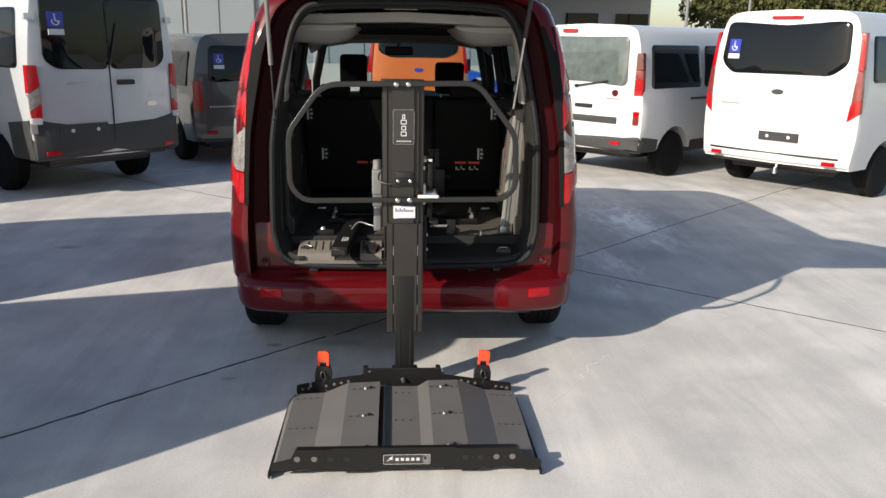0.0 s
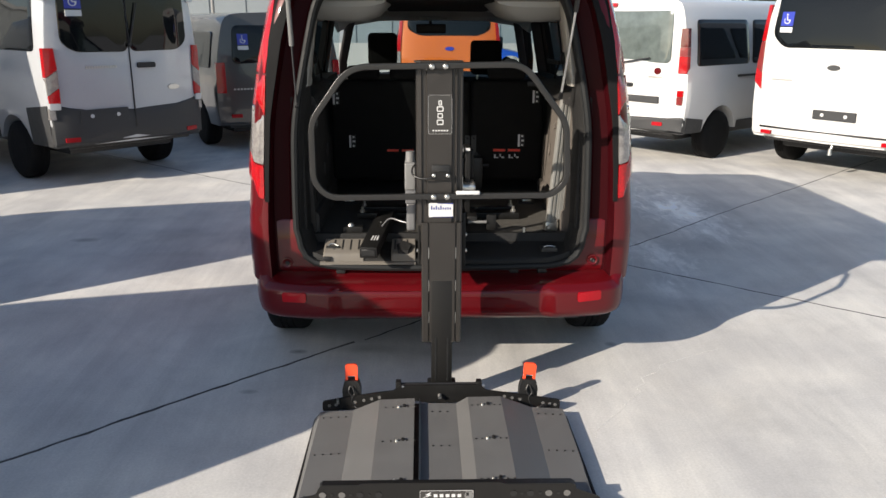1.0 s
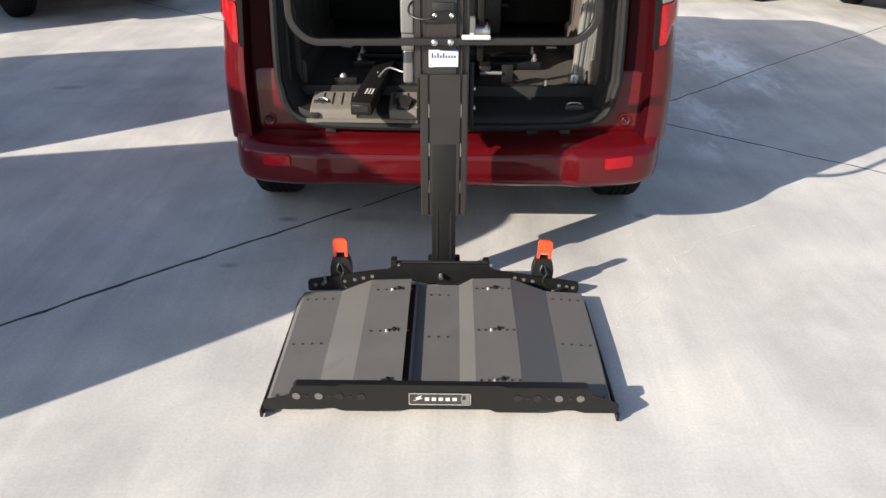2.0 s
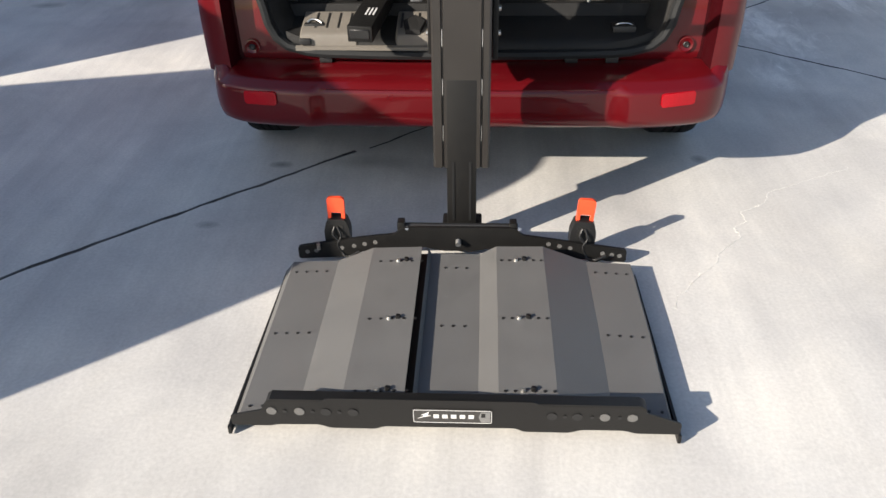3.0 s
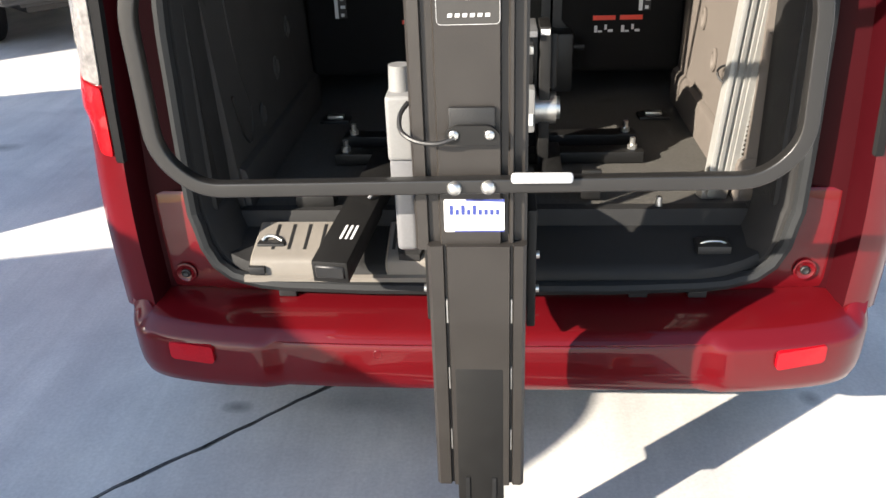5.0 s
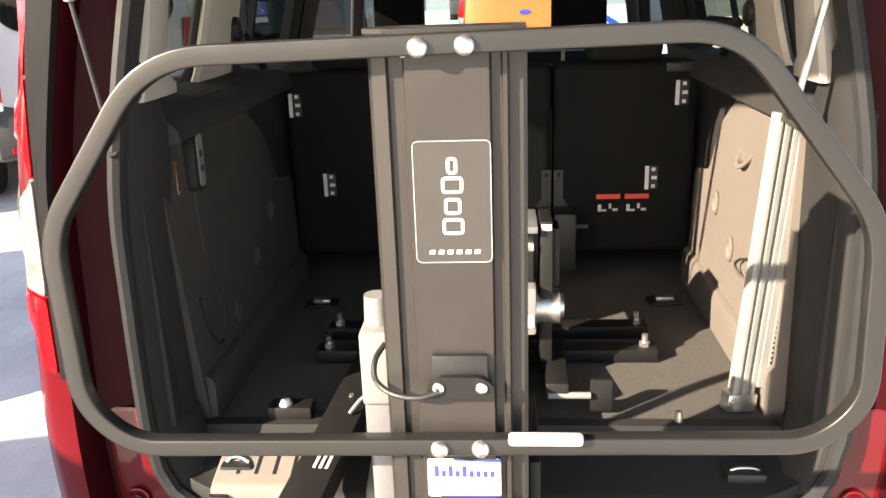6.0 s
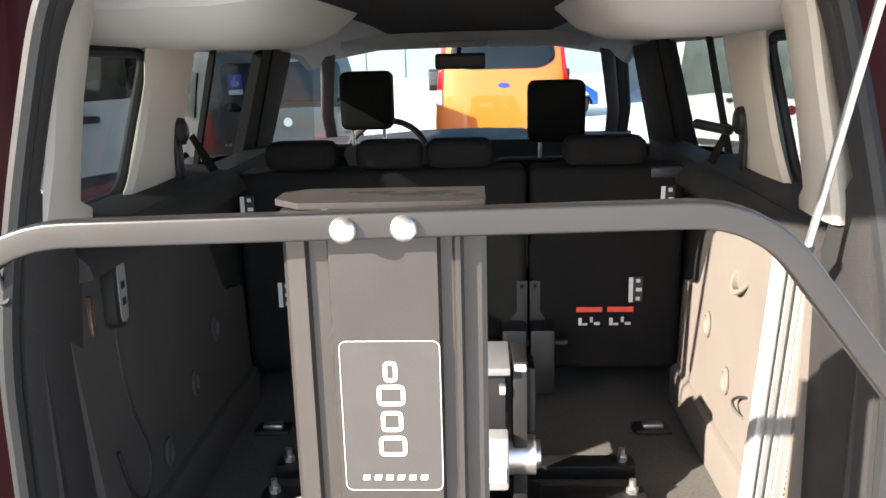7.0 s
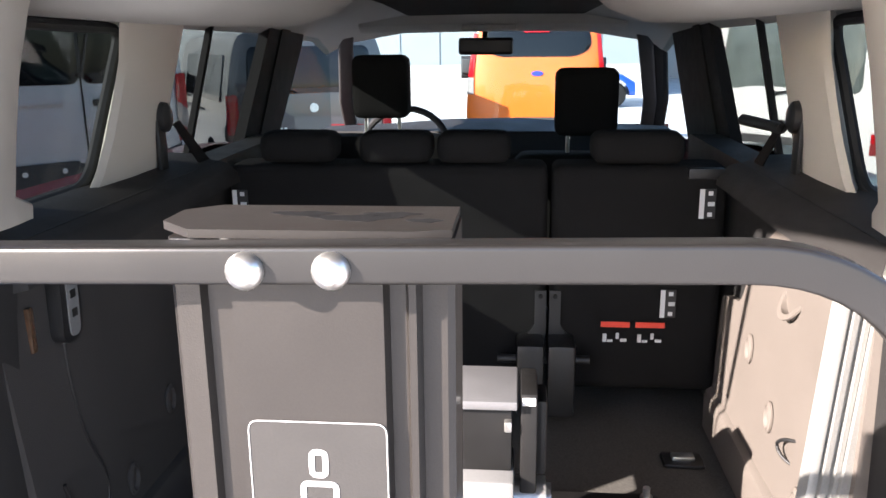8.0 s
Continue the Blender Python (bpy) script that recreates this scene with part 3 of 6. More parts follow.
        part("sticker_strip", patch(bmesh.new(), [(u - s / 2, z - s * 0.95), (u + s / 2, z - s * 0.95), (u + s / 2, z - s * 0.58), (u - s / 2, z - s * 0.58)], rear, 0.020, 0.002, 2), LABEL_WHITE, st)
    if strip:
        u0, u1, z, h, mat = strip
        part("trim_strip", patch(bmesh.new(), rounded([(u0, z - h / 2), (u1, z - h / 2), (u1, z + h / 2), (u0, z + h / 2)], 0.015), rear, 0.02, 0.02, 2), mat, root)
    if wiper:
        (u0, z0), (u1, z1) = wiper
        bm = bmesh.new()
        cyl(bm, rear(u0, z0, 0.03), rear(u1, z1, 0.04), 0.012, 0.008, 8)
        cyl(bm, rear(u0, z0, -0.01), rear(u0, z0, 0.04), 0.028, 0.022, 12)
        part("wiper", bm, BLACK_PLASTIC, root)
    for sgn in (-1, 1):
        for v0, v1, z0, z1 in side_glass:
            o = rounded([(v0, z0), (v1, z0), (v1, z1), (v0 + 0.06, z1)], 0.07)
            part("side_window", patch(bmesh.new(), o, side(sgn), 0.012, 0.03, 8), TINTED, root)
        part("door_rail", patch(bmesh.new(), [(1.3, belt - 0.10), (2.5, belt - 0.10), (2.5, belt - 0.07), (1.3, belt - 0.07)], side(sgn), 0.014, 0.02, 2), BLACK_PLASTIC, root)
        part("door_handle", patch(bmesh.new(), rounded([(2.6, belt - 0.16), (2.8, belt - 0.16), (2.8, belt - 0.12), (2.6, belt - 0.12)], 0.015), side(sgn), 0.03, 0.01, 3), BLACK_PLASTIC, root)
        if lower:
            o = [(wheels_v[0] + wheel_r + 0.12, bottom), (wheels_v[1] - wheel_r - 0.12, bottom), (wheels_v[1] - wheel_r - 0.12, lower_z - 0.12), (wheels_v[0] + wheel_r + 0.12, lower_z - 0.12)]
            part("side_cladding", patch(bmesh.new(), o, side(sgn), 0.012, 0.02, 3), lower, root)
            o = [(0.12, bottom), (wheels_v[0] - wheel_r - 0.1, bottom), (wheels_v[0] - wheel_r - 0.1, lower_z - 0.05), (0.12, lower_z)]
            part("side_cladding", patch(bmesh.new(), o, side(sgn), 0.012, 0.02, 3), lower, root)
        for wv in wheels_v:
            wheel(root, sgn * (W / 2 - 0.14), wv, wheel_r, 0.22, rim, sgn)
        bm = bmesh.new()
        box(bm, sgn * (W / 2 + 0.02), sgn * (W / 2 + 0.2), L - 1.75, L - 1.62, belt + 0.02, belt + 0.28, 0.03)
        part("mirror", bm, BLACK_PLASTIC, root)
    bm = bmesh.new()
    for wv in wheels_v:
        cyl(bm, (-W / 2 + 0.2, wv, wheel_r), (W / 2 - 0.2, wv, wheel_r), 0.05, None, 10)
    box(bm, -W * 0.34, W * 0.34, 0.35, L - 0.8, bottom - 0.13, bottom + 0.02, 0.03)
    part("axle", bm, BLACK_PLASTIC, root)
    if tow:
        bm = bmesh.new()
        cyl(bm, (0.08, 0.1, bottom - 0.02), (0.08, 0.06, bottom - 0.13), 0.018, None, 10)
        cyl(bm, (0.08, 0.06, bottom - 0.13), (0.08, 0.06, bottom - 0.05), 0.03, 0.02, 10)
        part("tow_eye", bm, STEEL, root)
    return root


def at(x, y, heading, size=1.0):
    return pose(x, y, 0, 0, 0, heading) @ Matrix.Scale(size, 4)


K = 0.93
van("parked_van", at(-3.18, 5.20, 47.6, 0.947), "silver-white high-roof van with dark lower panels and tinted glass", SILVER_WHITE, W=2.0 * K, H=2.7 * K, L=5.6, lower=CLADDING, lower_z=0.96 * K, lean=0.03, belt=1.25,
    rear_glass=[[(-0.80 * K, 1.66 * K), (-0.66 * K, 1.55 * K), (-0.012, 1.54 * K), (-0.012, 2.42 * K), (-0.78 * K, 2.42 * K)], [(0.012, 1.54 * K), (0.66 * K, 1.55 * K), (0.80 * K, 1.66 * K), (0.78 * K, 2.42 * K), (0.012, 2.42 * K)]],
    lamps=[([(0.865 * K, 1.36 * K), (0.99 * K, 1.27 * K), (0.985 * K, 1.6 * K), (0.88 * K, 1.6 * K)], LAMP_RED, "red tail lamp segment"), ([(0.865 * K, 1.16 * K), (0.987 * K, 1.07 * K), (0.99 * K, 1.266 * K), (0.865 * K, 1.355 * K)], LAMP_CLEAR, "clear tail lamp segment"), ([(0.87 * K, 0.98 * K), (0.975 * K, 0.97 * K), (0.987 * K, 1.066 * K), (0.865 * K, 1.155 * K)], LAMP_RED, "red tail lamp segment"), ([(0.93 * K, 0.80 * K), (0.99 * K, 0.80 * K), (0.99 * K, 0.93 * K), (0.93 * K, 0.93 * K)], LAMP_CLEAR, "pale corner lamp")],
    doors="barn", plate=(-0.38 * K, 0.82 * K, 0.55, 0.14), sticker=(-0.62 * K, 2.12 * K, 0.17), reflectors=[(0.78 * K, 0.52)], handles=[(0.2 * K, 1.38 * K, 0.22, 0.06)], badge=(0.55 * K, 1.1 * K, 0.15, 0.06, STEEL),
    letters=[(-0.55 * K, 1.36 * K, 0.36, 0.028, 12)], side_glass=[(0.3, 1.5, 1.45, 2.1), (1.7, 2.9, 1.45, 2.1)], wheels_v=(1.05, 4.3), bottom=0.44, bumper_line=0.62, hinges=[(0.93 * K, 0.95 * K), (0.9 * K, 2.15 * K)], wiper=((0.0, 1.62 * K), (0.12, 2.1 * K)))
van("parked_van", at(-1.952, 7.42, 31.2, 0.925), "dark grey van with tinted rear window and blue sticker", GREY_PAINT, W=1.93, H=1.90, L=5.1, lean=0.1, belt=1.1,
    rear_glass=[[(-0.72, 1.22), (0.72, 1.22), (0.68, 1.74), (-0.68, 1.74)]], lamps=[([(0.82, 0.82), (0.945, 0.82), (0.935, 1.24), (0.82, 1.24)], LAMP_RED, "red tail lamp")], plate=(0, 0.75, 0.52, 0.12), sticker=(-0.55, 1.55, 0.15),
    reflectors=[(0.7, 0.5)], letters=[(-0.72, 0.86, 0.42, 0.022, 9)], side_glass=[(0.35, 1.5, 1.15, 1.65), (1.6, 2.7, 1.15, 1.65)], badge=(0, 1.08, 0.1, 0.1, STEEL), lower=None)
K = 1.03
van("parked_van", at(2.398, 6.64, -50.6, 0.915), "white van with grey bumper, tailgate handle and rear wiper", WHITE, W=1.93 * K, H=2.06 * K, L=5.0, lower=CLADDING, lower_z=0.62, lean=0.08, belt=1.2,
    glass=PALE_GLASS, rear_glass=[[(-0.76 * K, 1.27 * K), (0.72 * K, 1.27 * K), (0.69 * K, 1.91 * K), (-0.69 * K, 1.91 * K)]], lamps=[([(0.83 * K, 1.15 * K), (0.937 * K, 1.15 * K), (0.926 * K, 1.36 * K), (0.825 * K, 1.36 * K)], LAMP_RED, "red tail lamp"), ([(0.825 * K, 1.362 * K), (0.926 * K, 1.362 * K), (0.918 * K, 1.47 * K), (0.823 * K, 1.47 * K)], LAMP_PINK, "pale tail lamp segment"), ([(0.823 * K, 1.472 * K), (0.918 * K, 1.472 * K), (0.895 * K, 1.70 * K), (0.82 * K, 1.70 * K)], LAMP_DARK, "dark red tail lamp segment"), ([(0.84 * K, 0.76 * K), (0.91 * K, 0.76 * K), (0.913 * K, 0.858 * K), (0.84 * K, 0.858 * K)], LAMP_PINK, "low clear lamp"), ([(0.84 * K, 0.86 * K), (0.913 * K, 0.86 * K), (0.915 * K, 0.94 * K), (0.84 * K, 0.94 * K)], LAMP_RED, "low red lamp")],
    brake=(-0.30 * K, 1.985 * K, 0.26, 0.05), reflectors=[(0.62, 0.52)], handles=[(0.05, 0.98 * K, 0.3, 0.05)], badge=(0.55 * K, 1.17 * K, 0.10, 0.09, LAMP_DARK), strip=(-0.55, 0.62, 0.83, 0.09, CLADDING), letters=[(0.42 * K, 1.08 * K, 0.22, 0.025, 7)],
    side_glass=[(0.30, 1.60, 1.27, 1.86), (1.68, 2.85, 1.27, 1.86), (2.95, 3.5, 1.27, 1.8)], wiper=((-0.1, 1.24 * K), (0.45, 1.33 * K)), bottom=0.40)
K = 1.07
van("parked_van", at(4.358, 5.258, -53.8, 0.919), "white van with a black rear window and red corner lamps", WHITE, W=1.96 * K, H=2.14 * K, L=5.0, lean=0.13, belt=1.25,
    rear_glass=[[(-0.79 * K, 1.56 * K), (-0.62 * K, 1.42 * K), (0.62 * K, 1.42 * K), (0.79 * K, 1.56 * K), (0.755 * K, 2.02 * K), (-0.755 * K, 2.02 * K)]], lamps=[([(0.875 * K, 1.12 * K), (0.965 * K, 1.18 * K), (0.942 * K, 1.48 * K), (0.886 * K, 1.48 * K)], LAMP_PINK, "pale tail lamp segment"), ([(0.886 * K, 1.485 * K), (0.942 * K, 1.485 * K), (0.91 * K, 1.90 * K), (0.865 * K, 1.90 * K)], LAMP_RED, "tall red tail lamp"), ([(0.855 * K, 0.93 * K), (0.97 * K, 1.02 * K), (0.965 * K, 1.18 * K), (0.87 * K, 1.12 * K)], LAMP_RED, "lower tail lamp lens")],
    brake=(0.0, 2.07 * K, 0.40, 0.035), plate=(0.1 * K, 0.70 * K, 0.53, 0.11), sticker=(-0.62 * K, 1.74 * K, 0.17), reflectors=[(0.72 * K, 0.44 * K)], badge=(0.02, 1.22 * K, 0.16, 0.065, CLADDING), letters=[(-0.72 * K, 1.05 * K, 0.3, 0.018, 9)],
    side_glass=[(0.4, 1.6, 1.45, 2.0), (1.7, 2.9, 1.45, 2.0)], bumper_line=0.50 * K, tow=True, bottom=0.40)
orange_car = van("parked_car", at(0.31, 8.96, 0), "orange compact van with a dark rear window", ORANGE, W=1.66, H=1.86, L=4.4, lean=0.12, belt=1.1,
    rear_glass=[[(-0.64, 1.55), (-0.46, 1.45), (0.46, 1.45), (0.64, 1.55), (0.60, 1.78), (-0.60, 1.78)]], glass=TINTED, lamps=[([(0.735, 1.22), (0.80, 1.22), (0.735, 1.72), (0.69, 1.72)], LAMP_RED, "red tail lamp lens"), ([(0.735, 1.02), (0.815, 1.02), (0.805, 1.215), (0.735, 1.215)], LAMP_CLEAR, "clear tail lamp lens")], badge=(0.01, 1.26, 0.14, 0.06, BLUE_STICKER), bumper_line=0.55, plate=(0, 0.70, 0.5, 0.11),
    reflectors=[(0.7, 0.45)], side_glass=[(0.4, 1.4, 1.15, 1.6), (1.5, 2.5, 1.15, 1.6)], brake=(0, 1.74, 0.3, 0.03))
for sgn in (-1, 1):
    bm = bmesh.new()
    box(bm, min(sgn * 0.86, sgn * 1.06), max(sgn * 0.86, sgn * 1.06), 2.55, 2.64, 1.16, 1.38, 0.03, 3)
    box(bm, min(sgn * 0.74, sgn * 0.90), max(sgn * 0.74, sgn * 0.90), 2.58, 2.63, 1.17, 1.22, 0.012, 2)
    part("door_mirror", bm, CLADDING, orange_car, "dark door mirror")
van("parked_car", at(-0.95, 20.2, -88), "bright blue compact car parked beyond the vans", BLUE, W=1.7, H=1.5, L=3.85, lean=0.25, belt=1.0, rear_glass=[[(-0.6, 1.05), (0.6, 1.05), (0.52, 1.42), (-0.52, 1.42)]],
    lamps=[([(0.68, 0.8), (0.86, 0.8), (0.82, 1.05), (0.68, 1.05)], LAMP_RED, "red tail lamp")], side_glass=[(0.5, 1.4, 1.02, 1.4), (1.5, 2.4, 1.02, 1.4)], wheels_v=(0.8, 3.3), wheel_r=0.31, bottom=0.28, rim=STEEL_RIM)
# the neighbours in the left row, whose shadows fall across the yard
for sx, sy, roof_h, wide in ((-2.756, -1.205, 1.79, 1.92), (-3.89, 1.115, 2.05, 1.7)):
    van("parked_van", at(sx, sy, 104), "white van in the next bay casting a long shadow", WHITE, W=wide, H=roof_h, L=4.6, lean=0.04, belt=1.1, rear_glass=[[(-0.6, 1.1), (0.6, 1.1), (0.56, 1.55), (-0.56, 1.55)]],
        lamps=[([(0.70, 0.9), (0.82, 0.9), (0.78, 1.5), (0.70, 1.5)], LAMP_RED, "red tail lamp")], side_glass=[(0.35, 1.5, 1.1, 1.5), (1.6, 2.8, 1.1, 1.5)], plate=(0, 0.8, 0.52, 0.12))


# out of view; added so its shadow darkens the ground under the silver-white van
van("parked_van", at(-5.5, 3.6, 47.6), "unseen white van beside the silver-white one, added to shade the ground", WHITE, W=1.95, H=2.0, L=4.6, lean=0.04, belt=1.1, rear_glass=[[(-0.6, 1.1), (0.6, 1.1), (0.56, 1.55), (-0.56, 1.55)]],
    lamps=[([(0.72, 0.9), (0.84, 0.9), (0.80, 1.5), (0.72, 1.5)], LAMP_RED, "red tail lamp")], side_glass=[(0.35, 1.5, 1.1, 1.5), (1.6, 2.8, 1.1, 1.5)], plate=(0, 0.8, 0.52, 0.12))


# ---------------------------------------------------------------- the red van with its open tailgate
red_van = thing("red_van", pose(0, 0, 0), "dark red metallic passenger van with its tailgate raised open", "van")

OUTER = [(0.955, 0.465), (0.96, 0.71), (0.935, 1.0), (0.91, 1.25), (0.85, 1.62), (0.80, 1.80), (0.74, 1.91), (0.60, 1.965), (0.3, 1.985), (0, 1.99)]
OPENING = [(0.715, 0.465), (0.722, 0.71), (0.718, 1.0), (0.704, 1.25), (0.634, 1.62), (0.592, 1.78), (0.53, 1.87), (0.44, 1.895), (0.25, 1.905), (0, 1.908)]


def arch(half, per=5):
    """A symmetric line from the bottom left over the top to the bottom right."""
    full = [(-x, z) for x, z in half] + [(x, z) for x, z in half[::-1]][1:]
    return [(p.x, p.y) for p in smooth_path([(x, z, 0) for x, z in full], per)]


outer_line, open_line = arch(OUTER), arch(OPENING)


def frame_loop(w, y, top_push=0.0):
    pts = []
    for (ax, az), (bx, bz) in zip(outer_line, open_line):
        z = az + (bz - az) * w
        pts.append(Vector((ax + (bx - ax) * w, y + 0.16 * max(0, z - 1.3) ** 1.4 + top_push * max(0, z - 1.85), z)))
    return pts


bm = loft(bmesh.new(), [frame_loop(0, 0.44), frame_loop(0, 0.34), frame_loop(0.03, 0.24), frame_loop(0.14, 0.165), frame_loop(0.3, 0.135), frame_loop(0.5, 0.13)], closed=False)
body = part("body", bm, RED, red_van, "dark red metallic body shell")
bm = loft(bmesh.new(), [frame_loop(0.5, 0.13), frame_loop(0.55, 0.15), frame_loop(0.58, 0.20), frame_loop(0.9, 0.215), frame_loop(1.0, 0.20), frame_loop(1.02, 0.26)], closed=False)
part("door_channel", bm, RED_SHADED, red_van, "red tailgate channel, colour darkened for shade")

# bumper: one profile carried round the rear corners
plan = smooth_path([(-0.955, 0.75, 0), (-0.95, 0.42, 0), (-0.925, 0.22, 0), (-0.86, 0.085, 0), (-0.7, 0.03, 0), (-0.4, 0.006, 0), (0, 0, 0), (0.4, 0.006, 0), (0.7, 0.03, 0), (0.86, 0.085, 0), (0.925, 0.22, 0), (0.95, 0.42, 0), (0.955, 0.75, 0)], 18)
prof = [(0.10, 0.292), (0.03, 0.303), (0.010, 0.318), (0.003, 0.34), (0.0, 0.37), (0.0, 0.425), (0.0015, 0.436), (0.005, 0.443), (0.012, 0.449), (0.032, 0.464), (0.040, 0.4695), (0.050, 0.473), (0.085, 0.480), (0.125, 0.486), (0.165, 0.492)]
rows = []
for i, p in enumerate(plan):
    a, b = plan[max(0, i - 1)], plan[min(len(plan) - 1, i + 1)]
    t = (b - a).normalized()
    inward = Vector((-t.y, t.x, 0))
    side_k = min(1, max(0, (p.y - 0.10) / 0.16))
    mid_k = 1 - min(1, max(0, (abs(p.x) - 0.495) / 0.05))
    ix = min(abs(p.x), 0.845)
    inner_edge = Vector((math.copysign(ix, p.x), 0.170 + 0.05 * (ix / 0.845) ** 2, 0.492))
    row = []
    for o, z in prof:
        q = p + Vector((0, -0.014 + 0.016 * mid_k * (1 if z < 0.446 else 0.4 if z < 0.452 else 0), z))
        q += inward * min(o, 0.05) * (1 - 0.6 * side_k) + Vector((0, 0, (0.12 if z > 0.446 else 0.02) * side_k))
        row.append(q.lerp(inner_edge, max(0, (o - 0.05) / 0.115)) if o > 0.05 and z > 0.4 else q)
    rows.append(row)
bumper = part("bumper", loft(bmesh.new(), rows, closed=False), RED, red_van, "dark red rear bumper")


def on_bumper(u, z, out):
    y = lerp_table([(0, 0), (0.4, 0.006), (0.7, 0.03), (0.86, 0.085), (0.925, 0.22)], abs(u))
    return Vector((u, y - 0.014 - out, z))


for sgn in (-1, 1):
    o = rounded([(sgn * 0.715 - 0.06, 0.388), (sgn * 0.715 + 0.06, 0.392), (sgn * 0.715 + 0.06, 0.44), (sgn * 0.715 - 0.06, 0.436)], 0.012)
    part("reflector", patch(bmesh.new(), o, on_bumper, 0.012, 0.03, 2), REFLECTOR, bumper, "red rear reflector")
for sx in (-0.26, 0.2):
    bm = bmesh.new()
    lathe(bm, [(0.0125, -0.004), (0.0125, 0.003), (0.0105, 0.005), (0.009, 0.003), (0.001, 0.0035)], pose(sx, 0.008, 0.420, 90, 0, 0), 18)
    part("parking_sensor", bm, RED, bumper)
bm = bmesh.new()
lathe(bm, [(0.028, -0.003), (0.028, 0.0015), (0.026, 0.002), (0.002, 0.002)], pose(0.31, 0.010, 0.415, 90, 0, 0), 24)
part("tow_eye_cover", bm, RED, bumper)
for sx, sz in ((-0.768, 0.535), (0.757, 0.545)):
    ring = part("stop_recess", lathe(bmesh.new(), [(0.027, -0.004), (0.027, 0.0008), (0.023, 0.0016), (0.017, -0.002), (0.001, -0.003)], pose(sx, 0.1935, sz, 90, 0, 0), 24), RED, body)
    part("bump_stop", lathe(bmesh.new(), [(0.011, -0.006), (0.011, 0.003), (0.008, 0.005), (0.005, 0.003), (0.001, 0.003)], pose(sx, 0.1935, sz, 90, 0, 0), 18), BLACK_PLASTIC, ring)
bm = B(-0.70, 0.70, 0.14, 0.62, 0.25, 0.34, 0.02)
part("underbody", bm, BLACK_PLASTIC, red_van)

# painted sill under the opening, rising into a corner panel on either side
SEAL_FOOT = [(0.0, 0.523), (0.3, 0.525), (0.50, 0.529), (0.56, 0.533), (0.63, 0.549), (0.668, 0.578), (0.692, 0.625), (0.702, 0.68), (0.712, 0.752)]
rows = []
for x in [-0.84, -0.832] + [k * 0.02 - 0.82 for k in range(83)] + [0.832, 0.84]:
    y = 0.165 + 0.040 * min(1, abs(x) / 0.76) ** 2 + (0.012 if abs(x) > 0.836 else 0)
    top = lerp_table(SEAL_FOOT, abs(x)) if abs(x) < 0.705 else 0.755
    rows.append([Vector((x, y + 0.02, 0.484)), Vector((x, y + 0.002, 0.490)), Vector((x, y - 0.002, 0.497)), Vector((x, y - 0.003, 0.52)), Vector((x, y - 0.003, top - 0.008)), Vector((x, y + 0.001, top)), Vector((x, y + 0.04, top + 0.002))])
sill = part("sill", loft(bmesh.new(), rows, closed=False), RED, red_van, "dark red painted sill with raised corners")
for sx in (-0.50, 0.36, 0.50):
    part("seal_clip", B(sx - 0.022, sx + 0.022, 0.150, 0.185, 0.492, 0.522, 0.003), BLACK_PLASTIC, sill)
# rubber seal all round the opening
seal = [(x * 0.985, z) for x, z in open_line if z > 0.70]
bottom_curve = [(-x, z) for x, z in SEAL_FOOT[7:0:-1]] + [(x, z) for x, z in SEAL_FOOT[:8]]
loop_pts = [(x, 0.175 + 0.16 * max(0, z - 1.3) ** 1.4, z) for x, z in seal] + [(x, 0.140 + 0.03 * (abs(x) / 0.70) ** 4, z) for x, z in bottom_curve[::-1]]
bm = sweep(bmesh.new(), loop_pts, ring2(0.017, 8), Vector((0, 1, 0)), closed=True)
part("door_seal", bm, SEAL, red_van, "black rubber door seal")
# plastic surround behind the seal
bm = bmesh.new()
loops = []
for inset, y in ((0.0, 0.185), (0.02, 0.19), (0.045, 0.23), (0.052, 0.32)):
    lp = []
    for x, ly, z in loop_pts:
        inset_ = inset * (0.35 if z > 1.43 else 1.0 if z < 1.38 else 0.35 + 13 * (1.43 - z))
        lp.append(Vector((x * (1 - inset_ / 0.72), (y - 0.175) * (0.25 if z > 1.43 else 1.0 if z < 1.38 else 0.25 + 15 * (1.43 - z)) + ly, z - inset * max(0, (z - 1.4)) * 1.2 + (inset * 0.5 if z < 0.7 else 0))))
    loops.append(lp)
part("opening_surround", loft(bm, loops), TRIM_DARK, red_van, "charcoal plastic opening surround")

# tail lamps, wrapped round the corner


def on_corner(sgn):
    def f(s, z, out):
        """s runs from the channel (0) round to the flank (1)."""
        ox = lerp_table(sorted((b, a) for a, b in OUTER), z)
        ix = lerp_table(sorted((b, a) for a, b in OPENING), z)
        w = lerp_table([(0, 0.52), (0.35, 0.3), (0.6, 0.14), (0.8, 0.03), (1.0, 0.0)], s)
        y = lerp_table([(0, 0.13), (0.35, 0.135), (0.6, 0.165), (0.8, 0.24), (1.0, 0.36)], s) + 0.16 * max(0, z - 1.3) ** 1.4
        n = lerp_table([(0, 0.0), (0.5, 0.35), (0.8, 0.8), (1.0, 1.0)], s)
        return Vector((sgn * (ox + (ix - ox) * w + out * n), y - out * (1 - n), z))
    return f


